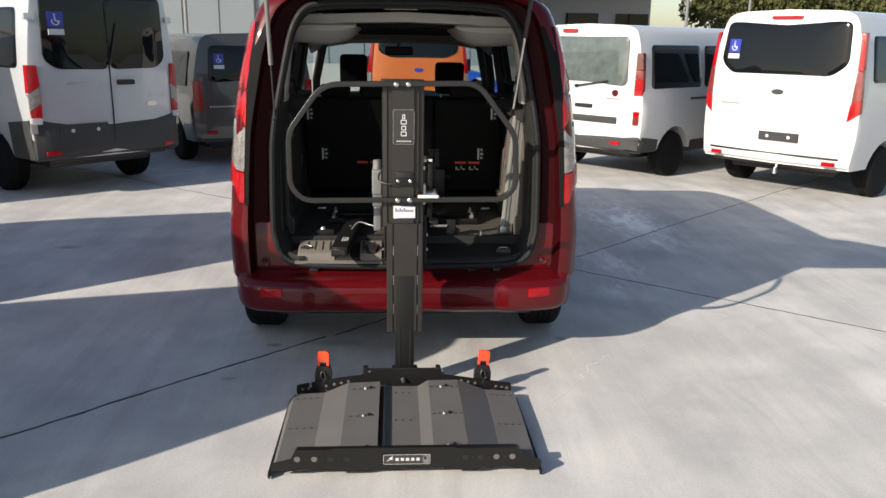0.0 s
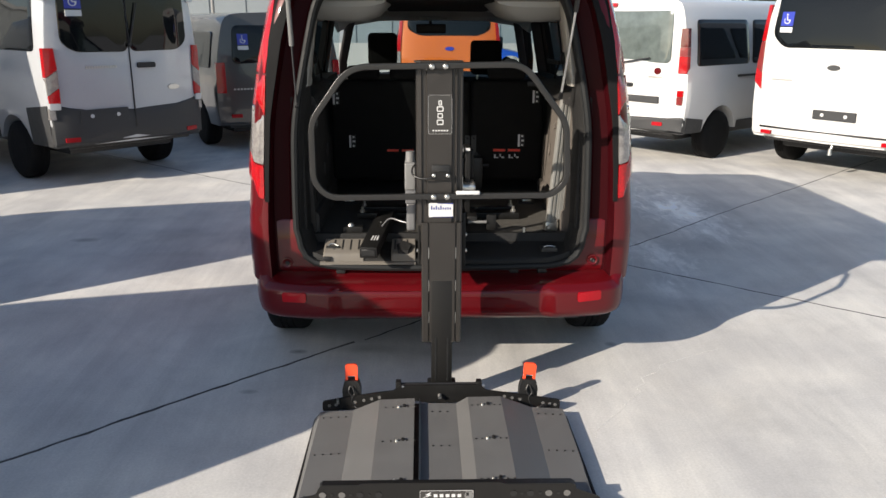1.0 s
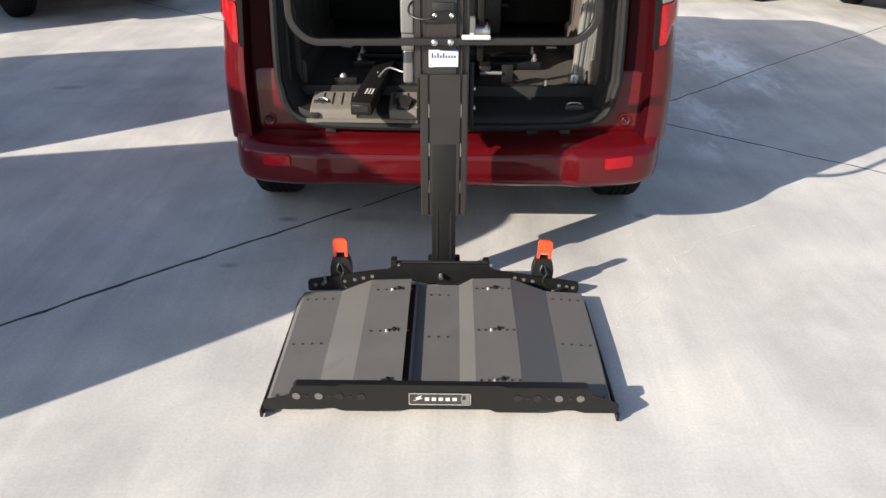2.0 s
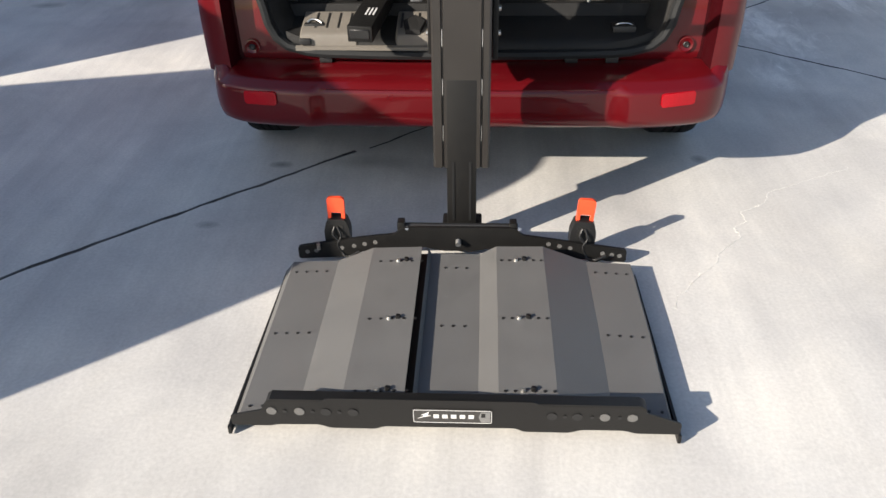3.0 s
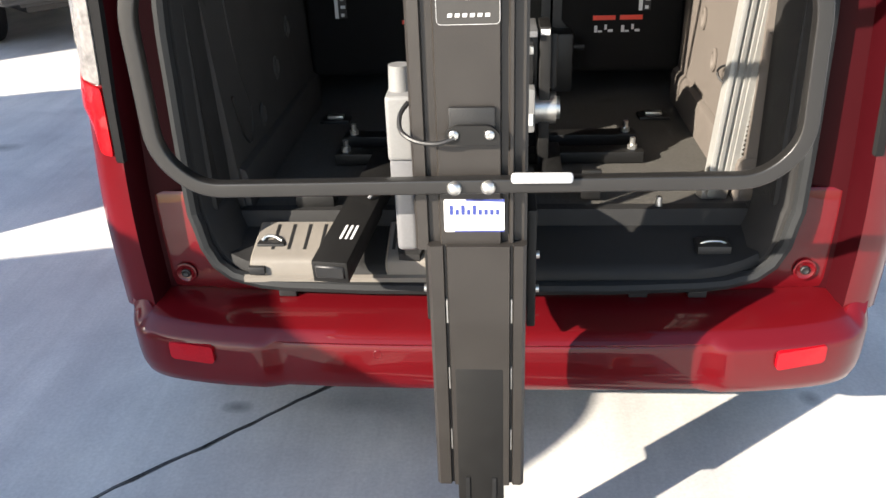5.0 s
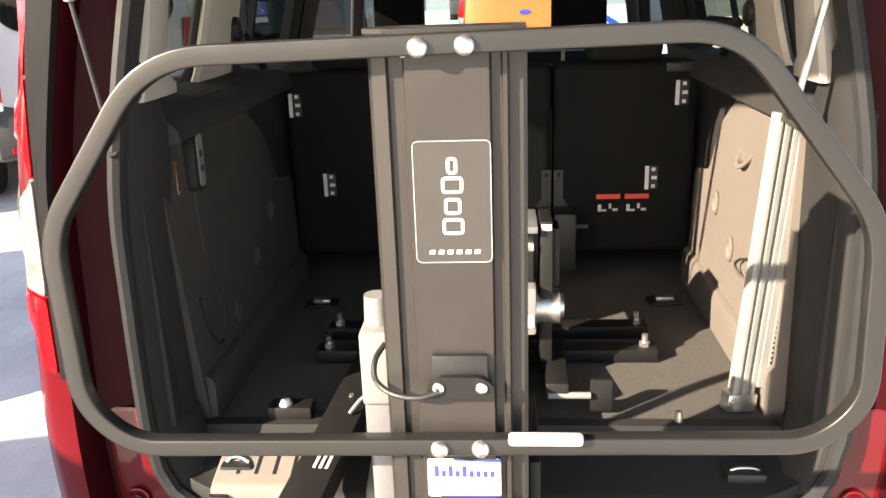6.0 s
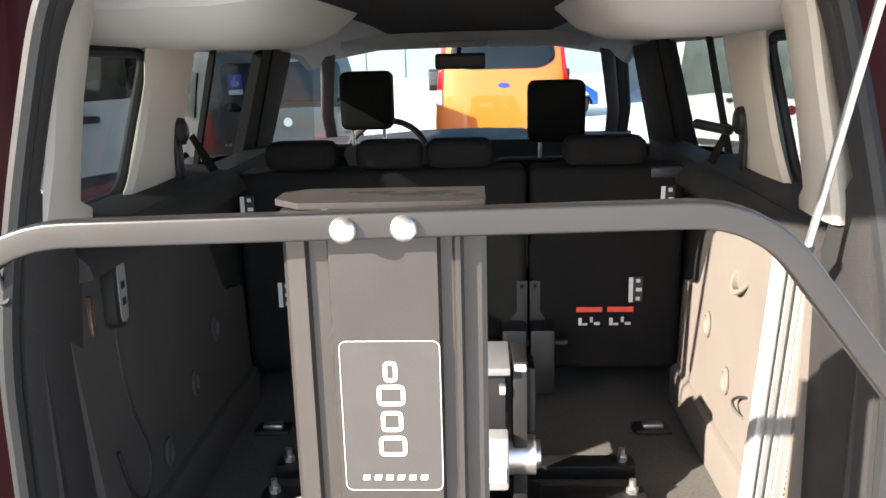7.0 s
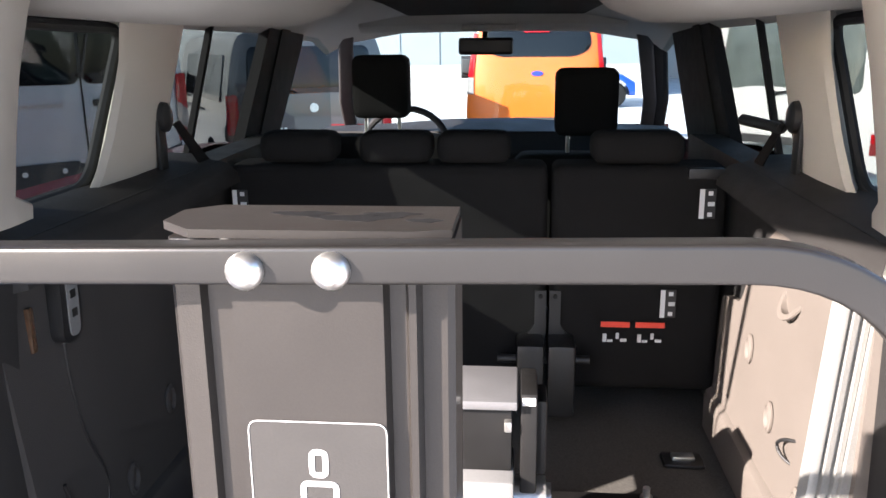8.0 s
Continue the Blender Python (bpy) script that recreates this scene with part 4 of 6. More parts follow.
LAMP = [("upper_lens", [(0.36, 1.462), (0.84, 1.462), (0.84, 1.80), (0.54, 1.80)], LAMP_RED, "red upper lens"),
        ("brake_lens", [(0.20, 1.275), (0.84, 1.32), (0.84, 1.455), (0.35, 1.455), (0.27, 1.36)], LAMP_RED, "red brake lens"),
        ("clear_lens", [(0.17, 1.04), (0.50, 1.05), (0.80, 1.10), (0.84, 1.312), (0.20, 1.268)], LAMP_CLEAR, "clear reversing lens"),
        ("lower_lens", [(0.14, 0.875), (0.30, 0.88), (0.80, 0.985), (0.80, 1.094), (0.50, 1.044), (0.17, 1.034)], LAMP_RED, "red lower lens")]
EDGE = [(0.86, 0.125), (1.04, 0.155), (1.27, 0.19), (1.46, 0.345), (1.80, 0.53)]
GASKET = [(lerp_table(EDGE, 0.86 + k * 0.047), 0.86 + k * 0.047) for k in range(21)] + [(0.0, 1.80 - k * 0.047) for k in range(21)]
for sgn in (-1, 1):
    lamp = None
    for nm, o, mat, lab in LAMP:
        o2 = o if sgn > 0 else o[::-1]
        bm = patch(bmesh.new(), rounded(o2, 0.03), on_corner(sgn), 0.013, 0.02, 5)
        if lamp is None:
            lamp = part("tail_lamp", bm, mat, red_van, "tall tail lamp with red and clear lenses")
        else:
            part(nm, bm, mat, lamp, lab)
    part("lamp_gasket", patch(bmesh.new(), (GASKET if sgn > 0 else GASKET[::-1]), on_corner(sgn), 0.009, 0.02, 6), PILLAR_BLACK, lamp, "black strip beside the lenses")
# raised tailgate
gate_m = pose(0, 0.30, 1.985, -13.5, 0, 0)
gate = part("tailgate", loft(bmesh.new(), [[gate_m @ Vector((sx * w, -v, z)) for sx, w, z in ((-1, wd, 0.0), (-1, wd * 0.96, 0.05), (-0.5, wd, 0.075), (0.5, wd, 0.075), (1, wd * 0.96, 0.05), (1, wd, 0.0), (0.5, wd, -0.03), (-0.5, wd, -0.03))] for v, wd in ((0.0, 0.60), (0.04, 0.66), (0.3, 0.72), (0.7, 0.79), (1.22, 0.82), (1.30, 0.78))], True, True, True), RED, red_van, "raised red tailgate")
bm = bmesh.new()
box(bm, -0.58, 0.58, -1.15, -0.12, -0.045, -0.03, 0.006)
bmesh.ops.transform(bm, matrix=gate_m, verts=bm.verts[:])
part("tailgate_lining", bm, TRIM_DARK, gate)
for foot, top, mats in ((Vector((0.565, 0.20, 1.36)), Vector((0.625, 0.02, 2.05)), (STEEL, BLACK_PLASTIC)), (Vector((-0.683, 0.17, 1.30)), Vector((-0.683, -0.02, 2.06)), (CLADDING, GREY_HOUSING))):
    strut = part("gas_strut", C(foot, foot.lerp(top, 0.6 if foot.x > 0 else 0.4), 0.0065 if foot.x > 0 else 0.004, None, 12), mats[0], gate, "gas strut of the tailgate")
    part("strut_barrel", C(foot.lerp(top, 0.55 if foot.x > 0 else 0.38), top, 0.011, None, 12), mats[1], strut)
    part("strut_ball", C(foot + Vector((0, 0.02, -0.015)), foot + Vector((0, -0.01, 0.015)), 0.011, 0.009, 12), BLACK_PLASTIC, strut)
for sgn in (-1, 1):
    wheel(red_van, sgn * 0.835, 0.735, 0.325, 0.215, RIM, sgn)
    wheel(red_van, sgn * 0.83, 3.7, 0.325, 0.21, RIM, sgn)

# lower flanks and floor
for sgn in (-1, 1):
    prof_ = [(x, z) for x, z in OUTER if z < 1.3] + [(0.888, 1.38)]
    rows = [[Vector((sgn * x, y, z if z < 1.0 else 1.0 + (z - 1.0) * top / 0.38)) for x, z in prof_] + [Vector((sgn * 0.80, y, 1.0 + top)), Vector((sgn * 0.80, y, 0.50))] for y, top in ((0.43, 0.38), (0.46, 0.38), (1.6, 0.36), (2.3, 0.29), (3.0, 0.22), (3.5, 0.18), (4.0, 0.08))]
    part("flank", loft(bmesh.new(), rows, True, True, True), RED, red_van)
bm = B(-0.74, 0.74, 0.325, 3.9, 0.56, 0.645)
part("load_floor", bm, CARPET, red_van, "dark carpeted load floor", smooth=False)
part("nose", loft(bmesh.new(), [[Vector((x, 3.6, 1.22)), Vector((x, 4.05, 1.12)), Vector((x, 4.35, 0.95)), Vector((x, 4.42, 0.5)), Vector((x, 4.3, 0.3)), Vector((x, 3.6, 0.3))] for x in (-0.9, -0.6, 0, 0.6, 0.9)], True, True, True), RED, red_van)

# roof and headliner
bm = bmesh.new()
rows = []
for y in (0.32, 0.6, 1.5, 2.4, 2.85, 3.05):
    drop = lerp_table([(0, 0), (2.4, 0.02), (3.05, 0.14)], y)
    rows.append([Vector((x, y, z - drop)) for x, z in ((-0.78, 1.86), (-0.7, 1.94), (-0.4, 1.97), (0, 1.98), (0.4, 1.97), (0.7, 1.94), (0.78, 1.86), (0.7, 1.88), (0, 1.92), (-0.7, 1.88))])
part("roof", loft(bm, rows, True, True, True), RED, red_van)
bm = bmesh.new()
rows = []
for y in (0.42, 0.5, 1.2, 2.0, 2.7, 2.95):
    drop = lerp_table([(0, 0.0), (0.42, 0.0), (2.0, 0.02), (2.68, 0.045), (2.95, 0.11)], y)
    rows.append([Vector((x, y, z - drop)) for x, z in ((-0.76, 1.74), (-0.66, 1.79), (-0.36, 1.84), (0, 1.85), (0.36, 1.84), (0.66, 1.79), (0.76, 1.74), (0.76, 1.87), (0, 1.90), (-0.76, 1.87))])
part("headliner", loft(bm, rows, True, True, True), HEADLINER, red_van, "pale grey moulded headliner")
for sgn in (-1, 1):
    bm = bmesh.new()
    rows = []
    for y, k in ((0.40, 0.2), (0.46, 0.8), (0.55, 1), (0.8, 1), (1.15, 1), (1.28, 0.85), (1.34, 0.4)):
        rows.append([Vector((sgn * x, y, 1.80 + z * k)) for x, z in ((0.73, -0.07), (0.5, -0.088), (0.40, -0.085), (0.33, -0.06), (0.28, 0.0), (0.27, 0.05), (0.73, 0.05))])
    part("overhead_locker", loft(bm, rows, True, True, True), HEADLINER, red_van, "pale grey overhead side moulding")
bm = loft(bmesh.new(), [[Vector((x, y, z + dz)) for x, dz in ((-0.34, -0.004), (0, 0), (0.40, -0.004), (0.40, 0.008), (0, 0.012), (-0.34, 0.008))] for y, z in ((0.62, 1.828), (1.2, 1.826), (2.0, 1.816), (2.70, 1.792))], True, True, True)
part("roof_blind", bm, SEAT_CLOTH, red_van, "dark roof panel")
bm = loft(bmesh.new(), [[Vector((x, y, z - 0.03 * abs(x) ** 2)) for y, z in ((2.66, 1.80), (2.665, 1.755), (2.69, 1.735), (2.76, 1.725), (2.95, 1.74), (2.95, 1.83))] for x in [k * 0.11 - 0.55 for k in range(11)]], True, True, True)
part("front_header", bm, HEADLINER, red_van, "grey header above the windscreen")
part("header_console", B(-0.12, 0.10, 2.63, 2.70, 1.728, 1.752, 0.01), HEADLINER, red_van)
part("dome_light", B(-0.12, 0.06, 0.33, 0.37, 1.875, 1.89, 0.004), LABEL_WHITE, red_van)

# pillars, window frames and panes
for sgn in (-1, 1):
    s = sgn

    def slab(o, x0, x1):
        return prism(bmesh.new(), o, lambda u, v, d: Vector((s * (d - 0.16 * max(0, v - 1.38)), u, v)), x0, x1)

    def leaf(o, x0, x1, lean_=0.10):
        return prism(bmesh.new(), o, lambda u, v, d: Vector((s * (d - lean_ * (v - 1.42)), u, v)), x0, x1)
    lean_r = ((1.432, 0.005, 0.038), (1.452, 0.010, 0.038), (1.472, 0.016, -0.006), (1.55, 0.039, 0.000), (1.65, 0.052, 0.014), (1.74, 0.062, 0.040), (1.83, 0.083, 0.078)) if s < 0 else \
        ((1.432, 0.030, 0.035), (1.452, 0.030, 0.035), (1.472, 0.032, 0.014), (1.55, 0.046, 0.024), (1.65, 0.074, 0.044), (1.74, 0.094, 0.072), (1.83, 0.124, 0.122))
    rows = [[Vector((s * (x + (0.016 if s < 0 else 0) - 0.11 * (z - 1.42)), y + (r if y < 0.25 else f), z)) for x, y in ((0.66, 0.225), (0.640, 0.208), (0.630, 0.205), (0.620, 0.214), (0.615, 0.28), (0.620, 0.345), (0.632, 0.362), (0.70, 0.42), (0.73, 0.43), (0.73, 0.225))] for z, r, f in lean_r]
    part("rear_pillar_trim", loft(bmesh.new(), rows, True, True, True), TRIM_SUN_TONED, red_van, "pale rear pillar trim, toned down for sunlight")
    rows = [[Vector((s * (x - 0.10 * (z - 1.42)), y, z)) for x, y in ((0.79, a + 0.12), (0.768, a + 0.085), (0.742, a + 0.03), (0.730, a + 0.045), (0.726, (a + b) / 2), (0.728, b - 0.05), (0.736, b - 0.012), (0.752, b), (0.79, b))] for z, a, b in ((1.39, 0.70, 1.09), (1.43, 0.745, 1.10), (1.50, 0.79, 1.125), (1.58, 0.825, 1.155), (1.66, 0.855, 1.19), (1.74, 0.86, 1.225), (1.83, 0.82, 1.26))]
    part("middle_pillar_trim", loft(bmesh.new(), rows, True, True, True), TRIM_LIGHT, red_van, "pale centre pillar trim")
    part("door_pillar", leaf([(1.66, 1.26), (2.40, 1.29), (2.66, 1.71), (2.72, 1.84), (2.06, 1.84), (1.98, 1.72)] if s > 0 else [(1.66, 1.26), (2.06, 1.26), (2.42, 1.68), (2.50, 1.84), (2.06, 1.84), (1.98, 1.72)], 0.755, 0.79), PILLAR_BLACK, red_van, "black door pillar")
    part("door_pillar_trim", leaf([(1.85, 1.30), (1.93, 1.30), (2.20, 1.68), (2.26, 1.80), (2.16, 1.80), (2.10, 1.70)], 0.748, 0.757), PILLAR_BLACK, red_van)
    qo = rounded([(0.34, 1.405), (0.80, 1.405), (0.955, 1.725), (0.44, 1.735)], [0.03, 0.06, 0.05, 0.03], 6)
    qg = part("quarter_glass", leaf([(0.28, 1.36), (0.95, 1.36), (1.05, 1.80), (0.34, 1.80)], 0.792, 0.796), PRIVACY, red_van, "tinted rear quarter window")
    bm = sweep(bmesh.new(), [(s * (0.772 - 0.10 * (v - 1.42)), u, v) for u, v in qo], ring2(0.012, 8), Vector((1, 0, 0)), closed=True)
    part("window_gasket", bm, SEAL, qg)
    part("sliding_door_glass", leaf([(1.06, 1.30), (2.0, 1.30), (2.1, 1.80), (1.06, 1.80)], 0.792, 0.796), PRIVACY, red_van, "tinted sliding door window")
    part("window_bar", leaf([(1.29, 1.32), (1.312, 1.32), (1.532, 1.80), (1.51, 1.80)], 0.768, 0.784), PILLAR_BLACK, red_van)
    part("front_door_glass", slab([(2.05, 1.25), (3.1, 1.25), (2.85, 1.78), (2.05, 1.78)], 0.785, 0.789), CLEAR, red_van, "front door window").visible_shadow = False
    bm = sweep(bmesh.new(), [(s * 0.80, 3.75, 1.10), (s * 0.76, 3.35, 1.40), (s * 0.66, 2.92, 1.70), (s * 0.61, 2.76, 1.79), (s * 0.59, 2.66, 1.82)], rounded([(-0.034, -0.024), (0.034, -0.024), (0.034, 0.024), (-0.034, 0.024)], 0.012, 3))
    part("windscreen_pillar", bm, LEDGE, red_van, "dark grey windscreen pillar")
    if s > 0:
        bm = sweep(bmesh.new(), [(0.855, 3.73, 1.07), (0.815, 3.33, 1.37), (0.718, 2.90, 1.67), (0.672, 2.74, 1.76), (0.655, 2.66, 1.79)], rounded([(-0.030, -0.02), (0.030, -0.02), (0.030, 0.02), (-0.030, 0.02)], 0.010, 3))
        part("door_window_frame", bm, PILLAR_BLACK, red_van, "black window frame of the front door")
    # side trim: a deep lower panel, a rounded ledge above it
    y_rear = 0.335 if s < 0 else 0.37
    panel = [(y_rear, 0.64), (1.265, 0.64), (1.265, 1.02), (1.10, 1.05), (1.02, 1.20), (0.86, 1.30), (0.27 if s < 0 else 0.41, 1.33)]
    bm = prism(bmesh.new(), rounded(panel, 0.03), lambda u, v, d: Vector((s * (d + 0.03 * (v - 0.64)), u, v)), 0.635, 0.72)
    # the left side takes the copy darkened for shade
    panel_mat = PANEL_SHADED if s < 0 else TRIM_PANEL
    sp = part("side_panel", bm, panel_mat, red_van, "moulded load side panel, colour darkened for shade" if s < 0 else "warm grey moulded load side panel")
    bm = prism(bmesh.new(), rounded([(0.215, 0.64), (1.9, 0.64), (1.9, 1.36), (0.215, 1.36)], 0.02), lambda u, v, d: Vector((s * d, u, v)), 0.665, 0.76)
    part("side_lining", bm, TRIM_DARK, red_van, "charcoal side lining")
    bm = bmesh.new()
    rows = [[Vector((s * x, y, z)) for x, z in ((0.61, 1.338), (0.615, 1.362), (0.64, 1.386), (0.70, 1.402), (0.735, 1.412), (0.80, 1.415), (0.80, 1.29))] for y in (0.31, 0.6, 1.0, 1.27)]
    part("side_ledge", loft(bm, rows, True, True, True), LEDGE, red_van, "charcoal ledge under the window")
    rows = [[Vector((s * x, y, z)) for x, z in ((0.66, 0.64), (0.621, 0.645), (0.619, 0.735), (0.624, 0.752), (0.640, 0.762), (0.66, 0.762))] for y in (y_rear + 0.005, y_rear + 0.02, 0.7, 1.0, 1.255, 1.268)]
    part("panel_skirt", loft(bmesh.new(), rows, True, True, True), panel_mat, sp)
    for y, z in ((0.98, 0.98), (0.80, 0.90), (0.60, 0.82)):
        bm = bmesh.new()
        lathe(bm, [(0.016, -0.004), (0.022, 0.002), (0.022, 0.006), (0.016, 0.009), (0.012, 0.002), (0.001, 0.002)], pose(s * (0.635 + 0.03 * (z - 0.64)), y, z, 0, -90 * s, 0) @ Matrix.Diagonal((1.6, 1, 1, 1)), 16)
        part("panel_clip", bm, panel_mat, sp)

# rear seat bench
bench = part("rear_seat", B(-0.645, 0.195, 1.27, 1.42, 0.74, 1.349, 0.03, 3), SEAT_CLOTH, red_van, "black cloth rear seat back")
bench2 = part("rear_seat", B(0.205, 0.645, 1.27, 1.42, 0.74, 1.349, 0.03, 3), SEAT_CLOTH, red_van, "black cloth rear seat back")
for x0, x1, owner in ((-0.55, -0.35, bench), (-0.29, -0.10, bench), (-0.09, 0.10, bench), (0.30, 0.53, bench2)):
    part("headrest", B(x0, x1, 1.24, 1.36, 1.355, 1.435, 0.035, 3), SEAT_CLOTH, owner, "low black headrest")
for x0, x1, z0, z1 in ((-0.467, -0.267, 1.392, 1.611), (0.242, 0.458, 1.33, 1.562)):
    fs = part("front_seat", B((x0 + x1) / 2 - 0.25, (x0 + x1) / 2 + 0.25, 2.05, 2.22, 0.7, z0 - 0.06, 0.06, 3), SEAT_CLOTH, red_van, "black front seat")
    part("headrest", B(x0, x1, 2.05, 2.17, z0, z1, 0.035, 3), SEAT_CLOTH, fs, "black padded headrest")
    for dx in (-0.06, 0.06):
        part("headrest_post", C(((x0 + x1) / 2 + dx, 2.11, z0 - 0.1), ((x0 + x1) / 2 + dx, 2.11, z0 + 0.02), 0.007, None, 8), STEEL, fs)
# dashboard, wheel, mirror, windscreen
bm = bmesh.new()
rows = [[Vector((x, 2.75, 0.8)), Vector((x, 2.72, 1.18)), Vector((x, 2.78, 1.27)), Vector((x, 3.0, 1.29 + 0.02 * math.cos(4 * x))), Vector((x, 3.7, 1.12)), Vector((x, 3.7, 0.8))] for x in (-0.78, -0.5, -0.2, 0.1, 0.4, 0.78)]
part("dashboard", loft(bm, rows, True, True, True), TRIM_DARK, red_van)
bm = bmesh.new()
q = pose(-0.36, 2.62, 1.20, 68, 0, 0)
sweep(bm, [q @ Vector((0.19 * math.cos(a), 0.19 * math.sin(a), 0)) for a in [k * math.pi / 16 for k in range(32)]], ring2(0.015, 8), Vector((0, 0.5, 1)), closed=True)
cyl(bm, q @ Vector((-0.18, 0, 0)), q @ Vector((0.18, 0, 0)), 0.018)
cyl(bm, q @ Vector((0, 0, -0.12)), q @ Vector((0, 0, 0.02)), 0.05)
part("steering_wheel", bm, BLACK_PLASTIC, red_van)
bm = B(-0.14, 0.09, 2.72, 2.75, 1.63, 1.70, 0.015, 3)
cyl(bm, (-0.03, 2.75, 1.68), (-0.03, 2.80, 1.75), 0.012)
part("rear_view_mirror", bm, BLACK_PLASTIC, red_van)
bm = prism(bmesh.new(), [(-0.80, 0.0), (0.80, 0.0), (0.66, 1.0), (-0.66, 1.0)], lambda u, v, d: Vector((u, 3.72 - 0.88 * v, 1.12 + 0.64 * v + d)), 0, 0.005)
part("windscreen", bm, CLEAR, red_van, "clear windscreen", smooth=False).visible_shadow = False

# the upper cabin trim is lowered a little to fit the camera's view
CABIN_TOP = ("headliner", "overhead_locker", "roof_blind", "front_header", "header_console", "rear_pillar_trim", "middle_pillar_trim", "door_pillar",
             "door_pillar_trim", "quarter_glass", "sliding_door_glass", "window_bar", "front_door_glass", "windscreen_pillar", "side_ledge", "rear_view_mirror")
for ob in red_van.children:
    if ob.name.split(".")[0] in CABIN_TOP:
        ob.location.z = -0.020 if ob.name.startswith("overhead") else -0.034

# scuff plate along the sill: ribbed block on one side, smooth lid on the other
bm = bmesh.new()
rows = []
for x in [k * 0.04 - 0.64 for k in range(33)]:
    r = max(0, (abs(x) - 0.44) / 0.20) ** 2.5 * 0.03
    rows.append([Vector((x, 0.150 + r, 0.520 + r)), Vector((x, 0.146 + r, 0.545 + r)), Vector((x, 0.154 + r, 0.566 + r)), Vector((x, 0.172 + r, 0.577 + r * 0.6)), Vector((x, 0.30, 0.614)), Vector((x, 0.31, 0.655)), Vector((x, 0.34, 0.656))])
scuff = part("scuff_plate", loft(bm, rows, closed=False), SCUFF_SHADED, red_van, "sill scuff plate, colour darkened for shade")
BLOCK_TOP = [(0.150, 0.592), (0.165, 0.600), (0.285, 0.634)]
for x0, x1, n in ((-0.585, -0.385, 4), (-0.25, -0.13, 2)):
    side_ = [(0.148, 0.548), (0.148, 0.588), (0.152, 0.594), (0.166, 0.601), (0.285, 0.634), (0.290, 0.630), (0.290, 0.60)]
    bm = loft(bmesh.new(), [[Vector((x, y + dy, z - dz)) for y, z in side_] for x, dy, dz in ((x0, 0.006, 0.006), (x0 + 0.006, 0.0, 0.0), (x1 - 0.003, 0.0, 0.0), (x1, 0.003, 0.003))], True, True, True)
    blk = part("sill_block", bm, BOOT_MAT, scuff, "beige ribbed sill block")
    w = (x1 - max(x0, -0.545)) / n
    for k in range(n):
        cx = max(x0, -0.545) + w * (k + 0.3)
        part("groove", loft(bmesh.new(), [[Vector((cx + dx, y, lerp_table(BLOCK_TOP, y) + dz)) for dx, dz in ((-0.004, 0.0012), (0.004, 0.0012), (0.004, -0.003), (-0.004, -0.003))] for y in (0.185, 0.275)], True, True, True), BLACK_PLASTIC, blk)
part("sill_lip", loft(bmesh.new(), [[Vector((x, y, z)) for y, z in ((0.138, 0.540), (0.138, 0.552), (0.148, 0.556), (0.160, 0.540))] for x in (-0.60, -0.45, -0.30, -0.13)], True, True, True), BOOT_MAT, scuff, "beige sill lip")
part("sill_hook", B(-0.585, -0.545, 0.136, 0.150, 0.560, 0.582, 0.004), BLACK_PLASTIC, scuff)
# dark slab laid on the block in place of a slanted, shaded opening
bm = prism(bmesh.new(), [(-0.215, 0.152), (-0.165, 0.150), (-0.150, 0.200), (-0.185, 0.235), (-0.225, 0.200)], lambda u, v, d: Vector((u, v, lerp_table(BLOCK_TOP, v) + d)), -0.002, 0.018)
part("cutout_patch", bm, SCUFF_SHADED, scuff, "dark raised piece standing in for a shaded cutout")
bm = B(-0.575, -0.505, 0.195, 0.235, 0.604, 0.616, 0.004)
part("loop_base", bm, BLACK_PLASTIC, scuff)
bm = sweep(bmesh.new(), smooth_path([(-0.565, 0.215, 0.616), (-0.555, 0.222, 0.624), (-0.535, 0.222, 0.624), (-0.515, 0.215, 0.616)], 5), ring2(0.004, 8))
part("tie_loop", bm, STEEL, scuff)
bm = B(0.500, 0.580, 0.195, 0.250, 0.585, 0.607, 0.004)
part("lid_catch", bm, BLACK_PLASTIC, scuff)
bm = sweep(bmesh.new(), smooth_path([(0.510, 0.215, 0.605), (0.525, 0.212, 0.613), (0.555, 0.212, 0.613), (0.570, 0.215, 0.605)], 5), ring2(0.003, 8))
part("catch_bail", bm, STEEL, scuff)
# floor lashing eyes
for x, y in ((0.53, 1.065), (-0.53, 1.065)):
    eye = part("lashing_eye", B(x - 0.05, x + 0.05, y - 0.035, y + 0.035, 0.644, 0.656, 0.008), BLACK_PLASTIC, red_van)
    part("eye_bar", B(x - 0.028, x + 0.028, y - 0.015, y + 0.015, 0.654, 0.666, 0.005), STEEL, eye)
# hinges and lower tube of the split bench
for x in (0.155, 0.235):
    bm = B(x - 0.036, x + 0.036, 1.17, 1.29, 0.70, 0.90, 0.014)
    part("seat_hinge", bm, BLACK_PLASTIC, bench2, "black seat hinge")
part("hinge_tube", C((0.15, 1.22, 0.845), (0.31, 1.22, 0.845), 0.012), BLACK_PLASTIC, bench2)
part("hinge_tube", C((0.07, 1.22, 0.845), (0.15, 1.22, 0.845), 0.012), BLACK_PLASTIC, bench)
